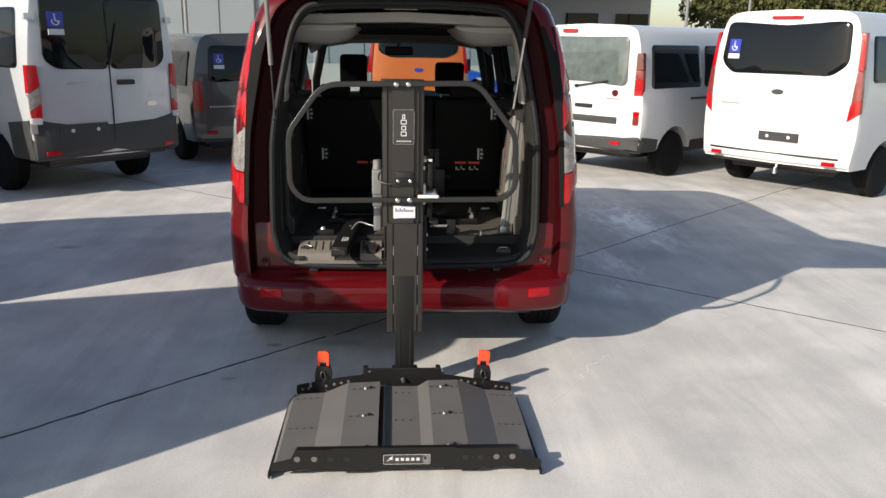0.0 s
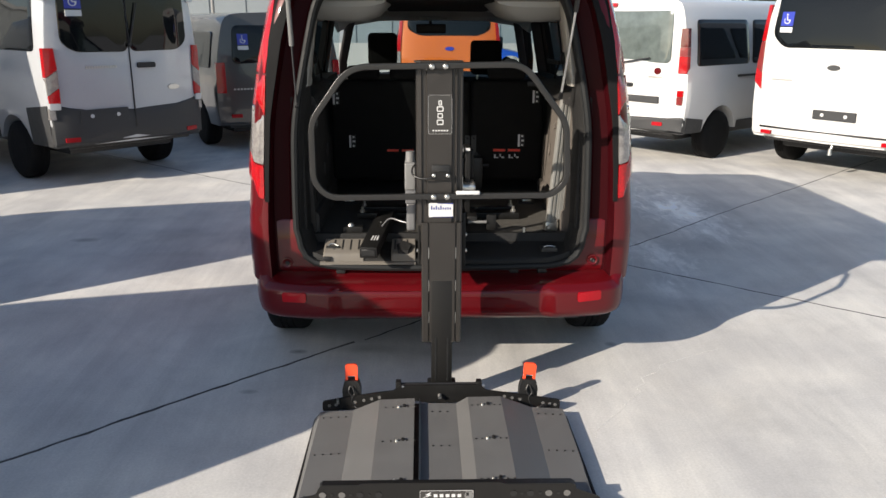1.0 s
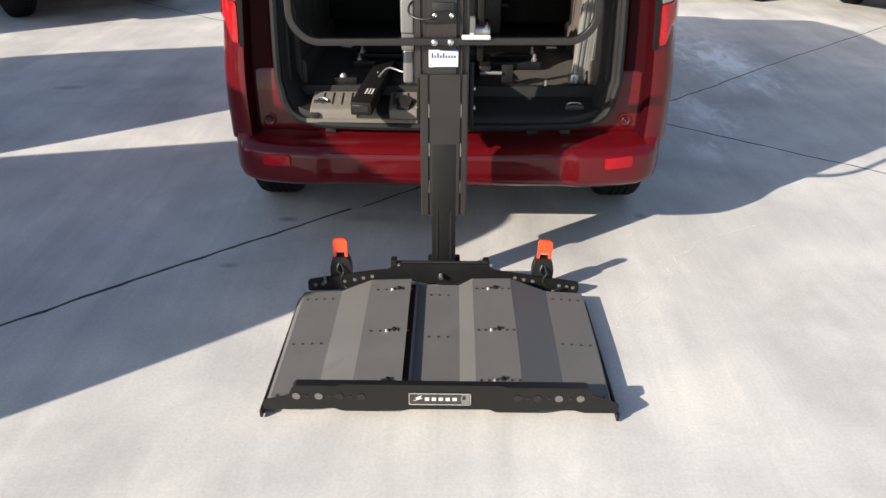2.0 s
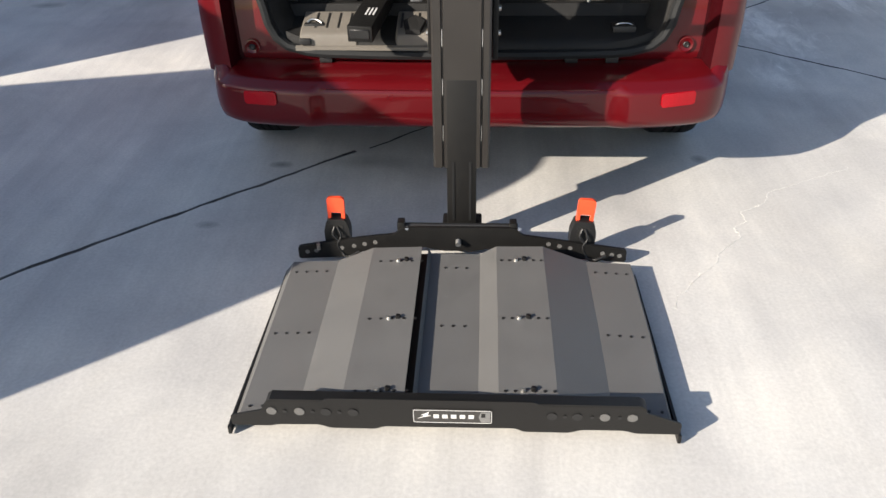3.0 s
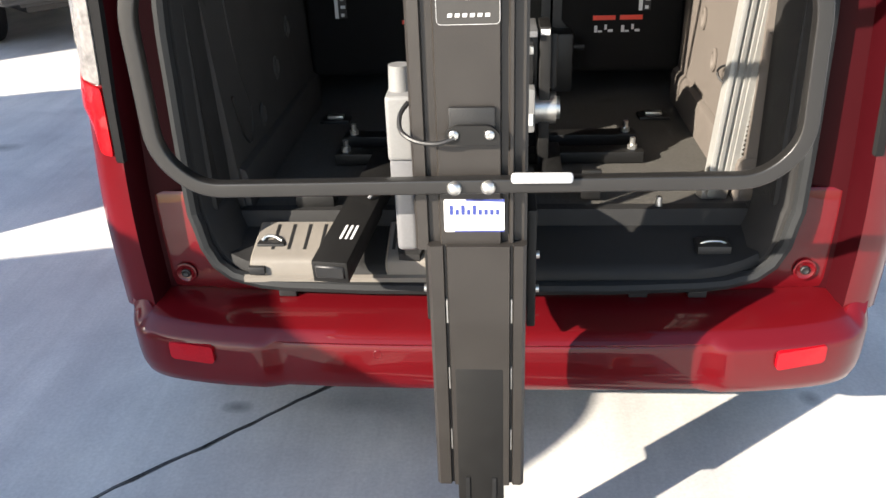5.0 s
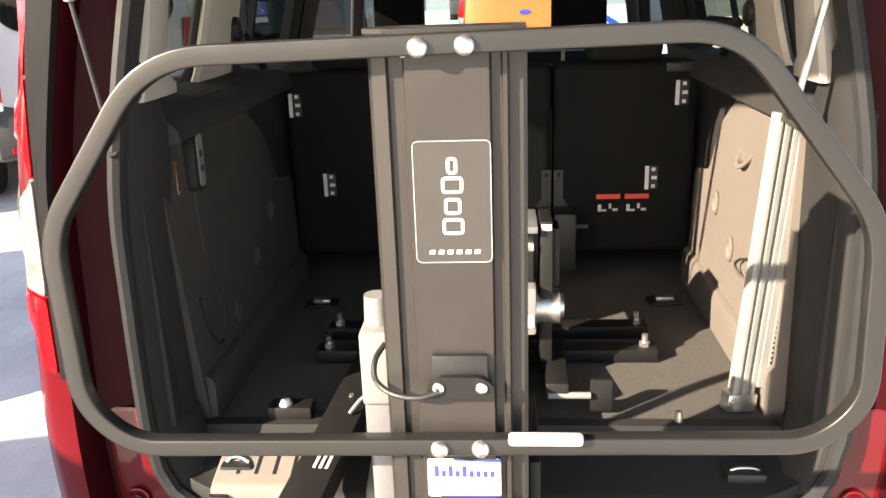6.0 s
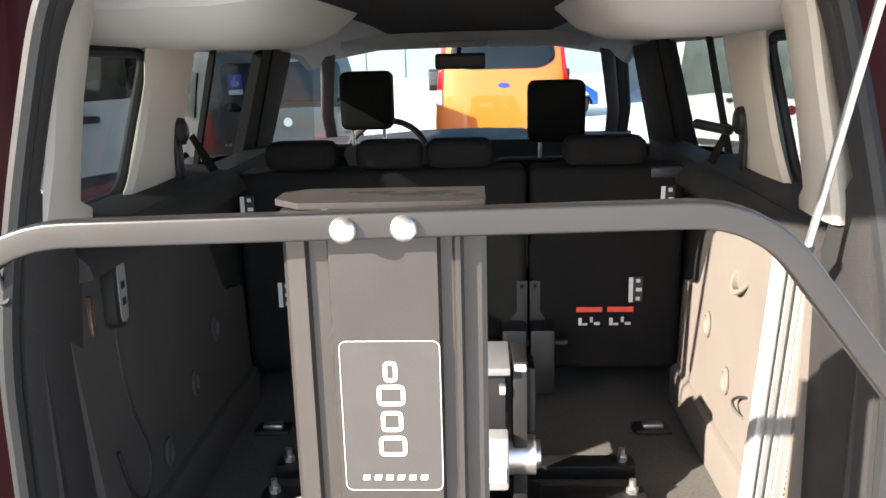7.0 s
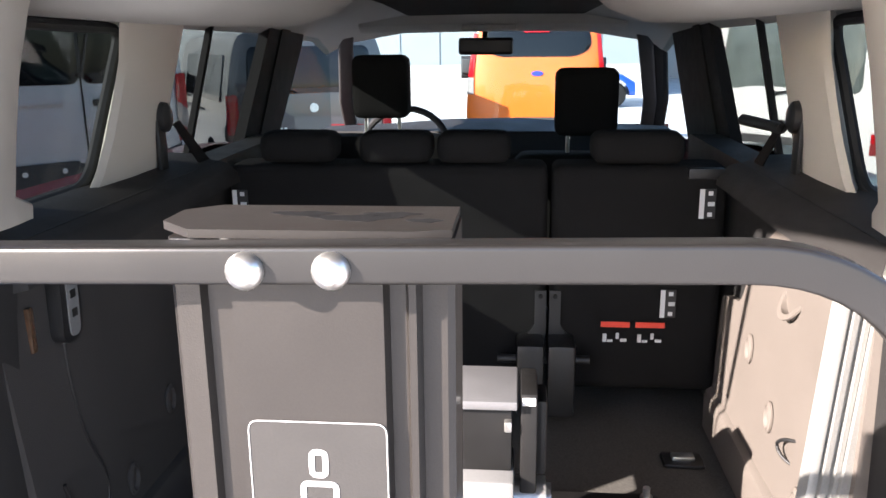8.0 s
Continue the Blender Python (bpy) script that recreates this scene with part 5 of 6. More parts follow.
for x0, sg in ((0.196, -1), (0.204, 1)):
    part("latch_bracket", prism(bmesh.new(), [(x0, 0.865), (x0 + sg * 0.075, 0.865), (x0 + sg * 0.030, 0.925), (x0 + sg * 0.030, 1.02), (x0, 1.02)][::sg], lambda u, v, d: Vector((u, 1.268 - d, v)), 0.0, 0.006), BLACK_PLASTIC, bench if sg < 0 else bench2)
    part("latch_screw", C((x0 + sg * 0.015, 1.262, 1.005), (x0 + sg * 0.015, 1.258, 1.005), 0.006, None, 10), PILLAR_BLACK, bench if sg < 0 else bench2)
part("release_handle", B(0.54, 0.63, 1.255, 1.285, 1.318, 1.345, 0.006), BLACK_PLASTIC, bench2)


def seat_label(owner, x, z, w, h, rows_):
    lab = part("seat_label", B(x - w / 2, x + w / 2, 1.2625, 1.2655, z - h / 2, z + h / 2), BLACK_PLASTIC, owner, "black and white instruction label")
    part("label_stripe", B(x - w / 2, x - w / 2 + w * 0.3, 1.2605, 1.2622, z - h / 2, z + h / 2), LABEL_WHITE, lab)
    for k in range(rows_):
        zz = z + h * (0.36 - 0.72 * k / max(1, rows_ - 1))
        part("label_mark", B(x + w * 0.02, x + w * (0.42 if k % 2 else 0.3), 1.2605, 1.2622, zz - h * 0.07, zz + h * 0.07), LABEL_WHITE, lab)


for owner, x, z in ((bench2, 0.51, 0.99), (bench2, 0.592, 1.255), (bench, -0.52, 0.985), (bench, -0.612, 1.245)):
    seat_label(owner, x, z, 0.04, 0.075, 3)
for x0, x1 in ((0.34, 0.415), (0.43, 0.505)):
    part("warning_stripe", B(x0, x1, 1.2615, 1.2645, 0.923, 0.938), LABEL_RED, bench2, "red warning stripe")
    for k, (dx, w_, dz, h_) in enumerate(((0.006, 0.010, 0.0, 0.022), (0.018, 0.014, -0.008, 0.006), (0.040, 0.008, 0.006, 0.016), (0.052, 0.016, -0.006, 0.008))):
        part("label_mark", B(x0 + dx, x0 + dx + w_, 1.2615, 1.2645, 0.893 + dz - h_ / 2, 0.893 + dz + h_ / 2), LABEL_WHITE, bench2)
for x0, x1 in ((-0.31, -0.24), (-0.22, -0.15)):
    part("warning_stripe", B(x0, x1, 1.2615, 1.2645, 0.923, 0.936), LABEL_RED, bench, "red warning stripe")
# belts
for s_, yb in ((-1, 1.06), (1, 1.03)):
    bm = bmesh.new()
    lathe(bm, [(0.026, -0.02), (0.029, 0.0), (0.027, 0.014), (0.018, 0.021), (0.001, 0.023)], pose(s_ * 0.715, yb, 1.492, 0, -90 * s_, 0) @ Matrix.Diagonal((1.25, 0.95, 1, 1)), 18)
    box(bm, min(s_ * 0.712, s_ * 0.722), max(s_ * 0.712, s_ * 0.722), yb - 0.030, yb + 0.010, 1.35, 1.487, 0.003)
    reel = part("belt_anchor", bm, BLACK_PLASTIC, red_van, "black seat belt anchor on the pillar")
    bm = prism(bmesh.new(), [(yb, 1.475), (yb + 0.035, 1.482), (yb + 0.30, 1.300), (yb + 0.255, 1.268)], lambda u, v, d: Vector((s_ * d, u, v)), 0.688, 0.691)
    part("belt_webbing", bm, SEAT_CLOTH, reel)
part("belt_tongue", C((0.69, 1.05, 1.466), (0.66, 1.25, 1.466), 0.012, 0.014, 12), BLACK_PLASTIC, red_van)
# side details
part("courtesy_lamp", B(-0.668, -0.646, 0.353, 0.367, 1.182, 1.258, 0.003), AMBER, red_van, "small amber courtesy lamp")
cup = lathe(bmesh.new(), [(0.045, -0.03), (0.045, 0.0), (0.052, 0.004), (0.052, 0.008), (0.04, 0.008), (0.036, -0.02), (0.002, -0.02)], pose(0.66, 0.76, 1.17, 0, -60, 0), 20)
part("cup_rest", cup, TRIM_PANEL, red_van, "moulded cup rest")
bm = sweep(bmesh.new(), smooth_path([(0.652, 0.640, 0.925), (0.632, 0.670, 0.916), (0.625, 0.692, 0.896), (0.632, 0.680, 0.876), (0.650, 0.655, 0.866)], 6), ring2(0.0035, 8))
part("cable_loop", bm, BLACK_PLASTIC, red_van)


# ---------------------------------------------------------------- the platform lift
lift = thing("platform_lift", pose(0, 0, 0), "black scooter platform lift lowered onto the yard behind the red van", "lift")
# deck: folded panels with ribs running fore and aft
deck_l = [(-0.575, 0.008), (-0.545, 0.045), (-0.40, 0.052), (-0.285, 0.102), (-0.132, 0.108)]
deck_r = [(-0.112, 0.106), (-0.103, 0.083), (0.050, 0.082), (0.100, 0.112), (0.244, 0.114), (0.383, 0.060), (0.522, 0.052), (0.541, 0.008)]


def deck(profile, right=False):
    bm = bmesh.new()
    rows = []
    for y, dx in ((-1.150, -0.006), (-0.80, 0.0), (-0.450, 0.0)):
        top = [Vector((x + (dx * (x + 0.1) / 0.64 if right else 0), y, z)) for x, z in profile]
        rows.append(top + [v - Vector((0, 0, 0.005)) for v in top[::-1]])
    loft(bm, rows, True, True, True)
    return bm


deck_a = part("deck_panel", deck(deck_l), DECK, lift, "grey textured folded deck panel", smooth=False)
deck_b = part("deck_panel", deck(deck_r, True), DECK, lift, "grey textured folded deck panel", smooth=False)
part("deck_gutter", B(-0.136, -0.106, -1.15, -0.455, 0.06, 0.085), POWDER_DARK, lift, smooth=False)


def deck_z(x):
    return lerp_table(deck_l if x < -0.12 else deck_r, x)


# rows of small fixing holes and the tie bolts
HOLE = C((0, 0, -0.002), (0, 0, 0.0012), 0.0042, None, 8)
hole_mesh = bpy.data.meshes.new("fixing_hole")
HOLE.to_mesh(hole_mesh)
HOLE.free()
hole_mesh.materials.append(BLACK_PLASTIC)
for y in (-0.53, -0.820, -1.113):
    for x0, n in ((-0.525, 4), (-0.255, 5), (-0.055, 3), (0.115, 6), (0.405, 4)):
        for k in range(n):
            x = x0 + k * (0.032 if n != 6 else 0.024)
            h = new("fixing_hole", hole_mesh)
            h.parent = deck_a if x < -0.12 else deck_b
            h.location = (x, y + (0.02 if y > -0.6 and (x > 0.38 or x < -0.4) else 0), deck_z(x) + 0.0012)
for y in (-0.53, -0.820, -1.113):
    for x in (-0.188, 0.171):
        z = deck_z(x)
        bolt = part("tie_bolt", C((x - 0.012, y, z - 0.002), (x - 0.012, y, z + 0.008), 0.008, 0.005, 10), STEEL, deck_a if x < 0 else deck_b, "bright tie bolt")
        part("nut", C((x + 0.012, y + 0.004, z), (x + 0.014, y + 0.005, z + 0.010), 0.007, None, 6), POWDER_DARK, bolt)

# mast: inner slide with grooves, lower cover, ribbed upper cover, cap
inner = part("inner_mast", B(-0.058, 0.036, -0.300, -0.225, 0.06, 0.60, 0.005), POWDER_DARK, lift, "black inner slide of the mast")
for x in (-0.038, 0.016):
    part("slide_groove", B(x - 0.004, x + 0.004, -0.3025, -0.299, 0.12, 0.33), BLACK_PLASTIC, inner)
lower = bmesh.new()
prof = [(-0.100, -0.215), (-0.100, -0.290), (-0.094, -0.297), (-0.072, -0.297), (-0.070, -0.290), (-0.066, -0.290), (-0.064, -0.299), (0.046, -0.299), (0.048, -0.290), (0.052, -0.290), (0.054, -0.297), (0.070, -0.297), (0.076, -0.290), (0.076, -0.215)]
loft(lower, [[Vector((x, y, z)) for x, y in prof] for z in (0.308, 0.86)], True, True, True)
lower = part("lower_cover", lower, POWDER, lift, "black powder-coated lower mast cover")
for x in (-0.068, 0.050):
    for z in (0.40, 0.55, 0.70):
        part("edge_clip", B(x - 0.0012, x + 0.0012, -0.2955, -0.289, z, z + 0.05), STEEL, lower)
upper = bmesh.new()
prof = [(-0.121, -0.200), (-0.121, -0.272), (-0.116, -0.279), (-0.098, -0.281), (-0.095, -0.274), (-0.078, -0.274), (-0.074, -0.286), (0.030, -0.286), (0.033, -0.276), (0.044, -0.276), (0.047, -0.284), (0.052, -0.284), (0.055, -0.272), (0.072, -0.272), (0.077, -0.268), (0.077, -0.200)]
loft(upper, [[Vector((x, y, z)) for x, y in prof] for z in (0.845, 1.10, 1.35, 1.533)], True, True, True)
upper = part("upper_cover", upper, POWDER, lift, "black powder-coated column cover with vertical ribs")
bm = loft(bmesh.new(), [[Vector((x, y, z)) for x, y in ((-0.128, -0.262), (-0.100, -0.288), (0.050, -0.288), (0.076, -0.280), (0.076, -0.205), (-0.105, -0.205), (-0.128, -0.225))] for z in (1.536, 1.542)], True, True, True)
cap = part("cap", bm, POWDER, lift, "scuffed black cap plate")
# no recess is cut: a black block gives the pocket's shade
part("cap_pocket_shade", B(-0.116, -0.082, -0.2815, -0.2775, 1.508, 1.534, 0.001), BLACK_PLASTIC, cap, "black block standing for the shaded pocket under the cap")
part("cap_clip", B(-0.078, -0.072, -0.290, -0.284, 1.508, 1.536, 0.001), STEEL, cap)
for x, y, rx_, ry_ in ((-0.035, -0.235, 0.022, 0.008), (0.005, -0.248, 0.03, 0.010), (0.03, -0.235, 0.02, 0.007), (0.055, -0.255, 0.012, 0.006)):
    bm = prism(bmesh.new(), [(x + rx_ * math.cos(a) * (1 + 0.25 * math.sin(3 * a)), y + ry_ * math.sin(a) * (1 + 0.2 * math.cos(5 * a))) for a in [k * math.pi / 10 for k in range(20)]], lambda u, v, d: Vector((u, v, d)), 1.5415, 1.5422)
    part("grease_smear", bm, PILLAR_BLACK, cap)
for x in (-0.05, -0.03):
    part("cap_screw", C((x, -0.287, 1.524), (x, -0.291, 1.524), 0.0035, None, 8), BLACK_PLASTIC, upper)
part("cover_hole", C((-0.018, -0.284, 0.852), (-0.018, -0.2875, 0.852), 0.006, None, 12), BLACK_PLASTIC, upper)

# nameplate with a thin white frame and plain white marks
NP = (-0.070, 0.031, 1.243, 1.404)
plate_fn = lambda u, v, d: Vector((u, -0.286 - d, v))
o = rounded([(NP[0], NP[2]), (NP[1], NP[2]), (NP[1], NP[3]), (NP[0], NP[3])], 0.008, 4)
name_plate = part("name_plate", prism(bmesh.new(), o, plate_fn, -0.001, 0.0008), LABEL_DARK, upper, "dark plate with a thin white frame and white marks")
bm = bmesh.new()
sweep(bm, [plate_fn(u * 0.98 + (NP[0] + NP[1]) / 2 * 0.02, v, 0.001) for u, v in o], [(-0.00028, -0.0004), (0.00028, -0.0004), (0.00028, 0.0004), (-0.00028, 0.0004)], Vector((0, 1, 0)), closed=True)
part("plate_frame", bm, LABEL_WHITE, name_plate)
for z, w in ((1.372, 0.010), (1.347, 0.024), (1.319, 0.018), (1.292, 0.024)):
    ring = rounded([(-0.0195 - w / 2, z - 0.009), (-0.0195 + w / 2, z - 0.009), (-0.0195 + w / 2, z + 0.009), (-0.0195 - w / 2, z + 0.009)], 0.0035, 3)
    bm = sweep(bmesh.new(), [plate_fn(u, v, 0.001) for u, v in ring], [(-0.0020, -0.0005), (0.0020, -0.0005), (0.0020, 0.0005), (-0.0020, 0.0005)], Vector((0, 1, 0)), closed=True)
    part("letter_bar", bm, LABEL_WHITE, name_plate)
for k in range(6):
    x = -0.052 + k * 0.0118
    part("letter_bar", prism(bmesh.new(), [(x, 1.2545), (x + 0.0070, 1.2545), (x + 0.0080, 1.2600), (x + 0.001, 1.2600)], plate_fn, 0.0, 0.0014), LABEL_WHITE, name_plate)
# dealer label under the lower bar
lab = part("dealer_label", prism(bmesh.new(), rounded([(-0.068, 0.884), (0.037, 0.884), (0.037, 0.946), (-0.068, 0.946)], 0.004, 3), plate_fn, -0.001, 0.001), LABEL_WHITE, upper, "white label with blue print and a blue edge")
for k in range(9):
    x = -0.058 + k * 0.0100
    part("letter_bar", prism(bmesh.new(), [(x, 0.917), (x + 0.006, 0.917), (x + 0.006, 0.927 + (0.008 if k in (0, 2, 4) else 0)), (x, 0.927 + (0.008 if k in (0, 2, 4) else 0))], plate_fn, 0.0, 0.0016), LABEL_INK, lab)
part("label_edge", prism(bmesh.new(), [(-0.03, 0.9435), (0.037, 0.941), (0.037, 0.946), (-0.03, 0.946)], plate_fn, 0.0, 0.0015), LABEL_INK, lab)
part("label_edge", prism(bmesh.new(), [(-0.05, 0.884), (0.037, 0.884), (0.037, 0.887), (-0.05, 0.886)], plate_fn, 0.0, 0.0015), LABEL_INK, lab)

# guard loop of square tube with its four bolts
LOOP = [(-0.556, 1.295), (-0.395, 1.518), (0.325, 1.530), (0.510, 1.290), (0.520, 1.045), (0.460, 0.984), (-0.490, 0.974), (-0.555, 1.040)]
path = [(x, -0.300, z) for x, z in rounded(LOOP, [0.05, 0.08, 0.065, 0.05, 0.07, 0.09, 0.09, 0.07], 8)]
loop = part("guard_loop", sweep(bmesh.new(), path, rounded([(-0.0128, -0.012), (0.0128, -0.012), (0.0128, 0.012), (-0.0128, 0.012)], 0.0035, 3), Vector((0, 1, 0)), closed=True), LOOP_COAT, lift, "black square-tube guard loop")
for x, z in ((-0.054, 1.521), (0.002, 1.522), (-0.047, 0.978), (0.010, 0.979)):
    bm = lathe(bmesh.new(), [(0.0125, -0.002), (0.0125, 0.003), (0.0105, 0.0075), (0.006, 0.010), (0.001, 0.0105)], pose(x, -0.312, z, 90, 0, 0), 18)
    part("bolt_cap", bm, STEEL, loop, "bright domed bolt head")
bm = bmesh.new()
box(bm, 0.048, 0.150, -0.326, -0.310, 0.989, 1.006, 0.007, 3)
part("tube_marker", bm, LABEL_WHITE, loop, "white sleeve on the lower bar")

# handset socket and its lead
sock = part("lead_socket", B(-0.055, 0.022, -0.296, -0.284, 1.056, 1.112, 0.004), BLACK_PLASTIC, upper, "black cable socket bracket")
part("socket_lip", prism(bmesh.new(), rounded([(-0.060, 1.052), (0.027, 1.052), (0.030, 1.070), (0.015, 1.084), (-0.045, 1.084), (-0.062, 1.072)], 0.008, 3), lambda u, v, d: Vector((u, -0.296 - d, v)), 0.0, 0.010), POWDER_DARK, sock)
for x in (-0.046, 0.013):
    part("screw", lathe(bmesh.new(), [(0.008, 0), (0.008, 0.003), (0.005, 0.005), (0.003, 0.002), (0.001, 0.002)], pose(x, -0.306, 1.069, 90, 0, 0), 12), STEEL, sock)
bm = sweep(bmesh.new(), smooth_path([(-0.045, -0.308, 1.064), (-0.075, -0.310, 1.056), (-0.11, -0.302, 1.058), (-0.135, -0.285, 1.070), (-0.138, -0.262, 1.090), (-0.126, -0.240, 1.105)], 8), ring2(0.0042, 8))
part("lead", bm, BLACK_PLASTIC, sock)

# cross rail at the back of the deck, with holes, lugs and pivot
rail_o = rounded([(-0.545, 0.012), (-0.40, 0.020), (-0.29, 0.055), (-0.14, 0.062), (-0.07, 0.048), (0.04, 0.048), (0.10, 0.062), (0.25, 0.058), (0.36, 0.022), (0.522, 0.012), (0.522, 0.058), (0.36, 0.082), (0.24, 0.100), (0.185, 0.108), (0.165, 0.135), (-0.20, 0.135), (-0.225, 0.108), (-0.28, 0.102), (-0.40, 0.084), (-0.545, 0.058)], 0.010, 3)
rail = part("rear_rail", prism(bmesh.new(), rail_o, lambda u, v, d: Vector((u, d, v)), -0.378, -0.366), POWDER_DARK, lift, "black cross rail with punched holes")
for x in (-0.515, -0.485, -0.40, -0.36, -0.325, -0.29, 0.27, 0.305, 0.34, 0.445, 0.475, 0.50):
    zc = lerp_table([(-0.52, 0.038), (-0.4, 0.055), (-0.28, 0.08), (0.26, 0.08), (0.38, 0.055), (0.5, 0.036)], x)
    part("punched_hole", lathe(bmesh.new(), [(0.0075, 0), (0.0075, 0.0012), (0.001, 0.0012)], pose(x, -0.3775, zc, 90, 0, 0), 12), DECK, rail)
part("pivot_bar", C((-0.20, -0.350, 0.126), (0.17, -0.350, 0.126), 0.010, None, 14), BLACK_PLASTIC, rail)
for x in (-0.205, 0.155):
    part("pivot_lug", B(x - 0.012, x + 0.012, -0.372, -0.335, 0.100, 0.148, 0.005), POWDER_DARK, rail)
    part("pivot_pin", C((x + 0.02, -0.378, 0.132), (x + 0.02, -0.365, 0.118), 0.006, None, 10), STEEL, rail)
part("mast_foot", B(-0.075, 0.055, -0.372, -0.225, 0.045, 0.105, 0.008), POWDER_DARK, lift)
part("rail_bolt", C((-0.02, -0.385, 0.092), (-0.02, -0.402, 0.086), 0.009, None, 10), STEEL, rail)
part("rail_bolt", C((-0.475, -0.385, 0.052), (-0.475, -0.385, 0.075), 0.006, None, 10), STEEL, rail)

# tie-down reels with their release tabs and straps
for tx, lean_ in ((-0.415, 0.0), (0.377, 3.5)):
    m_ = pose(tx, -0.338, 0.052, 0, lean_, 0)
    bm = bmesh.new()
    o = rounded([(-0.040, 0.0), (0.040, 0.0), (0.042, 0.055), (0.030, 0.098), (-0.030, 0.098), (-0.042, 0.055)], 0.012, 3)
    prism(bm, o, lambda u, v, d: m_ @ Vector((u, d, v)), -0.022, 0.022)
    reel = part("tie_down_reel", bm, BLACK_PLASTIC, lift, "black retractable tie-down with an orange-red tab")
    part("reel_window", prism(bmesh.new(), rounded([(-0.022, 0.040), (0.022, 0.040), (0.022, 0.080), (-0.022, 0.080)], 0.006, 3), lambda u, v, d: m_ @ Vector((u, d, v)), -0.0235, -0.020), TRIM_DARK, reel)
    tab = bmesh.new()
    prism(tab, rounded([(-0.028, 0.118), (0.028, 0.118), (0.028, 0.166), (0.018, 0.172), (-0.020, 0.172), (-0.028, 0.166)], 0.006, 3), lambda u, v, d: m_ @ Vector((u, d, v)), -0.010, 0.004)
    for u in (-0.022, 0.022):
        box(tab, u - 0.006, u + 0.006, -0.010, 0.004, 0.080, 0.120, 0.001, 1, m_)
    part("release_tab", tab, SIGNAL_RED, reel, "orange-red release tab")
    for pts, r in (([(-0.005, -0.026, 0.075), (-0.012, -0.034, 0.050), (0.006, -0.036, 0.026), (0.010, -0.034, 0.0), (0.022, -0.046, -0.022), (0.045, -0.066, -0.012), (0.075, -0.060, 0.002)], 0.0042), ([(0.002, -0.026, 0.075), (0.014, -0.036, 0.045), (0.002, -0.040, 0.015), (0.016, -0.040, -0.015), (0.035, -0.050, -0.030), (0.07, -0.055, -0.015)], 0.0035)):
        part("strap_hook", sweep(bmesh.new(), smooth_path([m_ @ Vector(p_) for p_ in pts], 6), ring2(r, 8)), BLACK_PLASTIC, reel)
    for u, v, rr in ((-0.008, 0.0, 0.013), (0.042, -0.004, 0.010)):
        part("hook_bolt", lathe(bmesh.new(), [(rr, 0), (rr, 0.004), (rr * 0.7, 0.008), (0.001, 0.008)], m_ @ pose(u, -0.022, v, 90, 0, 0), 14), STEEL, reel)

# front flap with shaped edges, holes and label
flap_fn = lambda u, v, d: Vector((u, -1.166 - 0.12 * v - d, v + 0.033))
flap_o = rounded([(-0.556, 0.004), (-0.46, 0.004), (-0.44, 0.010), (-0.34, 0.012), (-0.31, 0.0), (-0.20, 0.0), (-0.18, 0.010), (0.14, 0.012), (0.16, 0.0), (0.27, 0.0), (0.30, 0.012), (0.40, 0.012), (0.43, 0.002), (0.535, 0.002), (0.535, 0.040), (0.445, 0.078), (0.445, 0.094), (0.20, 0.096), (0.18, 0.108), (-0.31, 0.108), (-0.33, 0.094), (-0.462, 0.092), (-0.474, 0.062), (-0.555, 0.040)], 0.008, 3)
flap = part("front_flap", prism(bmesh.new(), flap_o, flap_fn, -0.002, 0.003), POWDER_DARK, lift, "black front flap with shaped edge and holes")
part("flap_lip", prism(bmesh.new(), [(-0.46, 0.092), (0.445, 0.092), (0.43, 0.101), (-0.45, 0.101)], lambda u, v, d: Vector((u, -1.160 + d, v + 0.033)), -0.02, 0.012), POWDER_DARK, flap)
for x, big in ((-0.45, 1), (-0.418, 0), (-0.382, 1), (-0.350, 0), (-0.318, 1), (-0.285, 0), (-0.252, 1), (0.225, 1), (0.255, 0), (0.285, 1), (0.32, 0), (0.35, 1), (0.385, 0), (0.415, 1)):
    r = 0.0125 if big else 0.005
    mat = DECK if x in (-0.45, -0.382, 0.35, 0.415) else BLACK_PLASTIC
    part("punched_hole", prism(bmesh.new(), [(x + r * math.cos(a), 0.060 + r * math.sin(a)) for a in [k * math.pi / 6 for k in range(12)]], flap_fn, 0.003, 0.0052), mat, flap)
pl = part("flap_label", prism(bmesh.new(), rounded([(-0.108, 0.030), (0.083, 0.030), (0.083, 0.078), (-0.108, 0.078)], 0.005, 3), flap_fn, 0.003, 0.0052), LABEL_DARK, flap, "dark label with white marks and a white frame")
bm = bmesh.new()
sweep(bm, [flap_fn(u, v, 0.0055) for u, v in rounded([(-0.106, 0.032), (0.081, 0.032), (0.081, 0.076), (-0.106, 0.076)], 0.005, 3)], [(-0.0006, -0.0005), (0.0006, -0.0005), (0.0006, 0.0005), (-0.0006, 0.0005)], Vector((0, 1, 0)), closed=True)
part("label_frame", bm, LABEL_WHITE, pl)
part("flash_mark", prism(bmesh.new(), [(-0.096, 0.046), (-0.078, 0.056), (-0.088, 0.058), (-0.068, 0.070), (-0.072, 0.058), (-0.064, 0.057)], flap_fn, 0.004, 0.0062), LABEL_WHITE, pl)
for k in range(5):
    x = -0.058 + k * 0.021
    part("letter_bar", prism(bmesh.new(), [(x, 0.048), (x + 0.013, 0.048), (x + 0.013, 0.061), (x, 0.061)], flap_fn, 0.004, 0.0062), LABEL_WHITE, pl)
shield = part("shield_mark", prism(bmesh.new(), [(0.050, 0.054), (0.056, 0.072), (0.078, 0.072), (0.078, 0.036), (0.056, 0.036)], flap_fn, 0.004, 0.0062), GREY_HOUSING, pl)
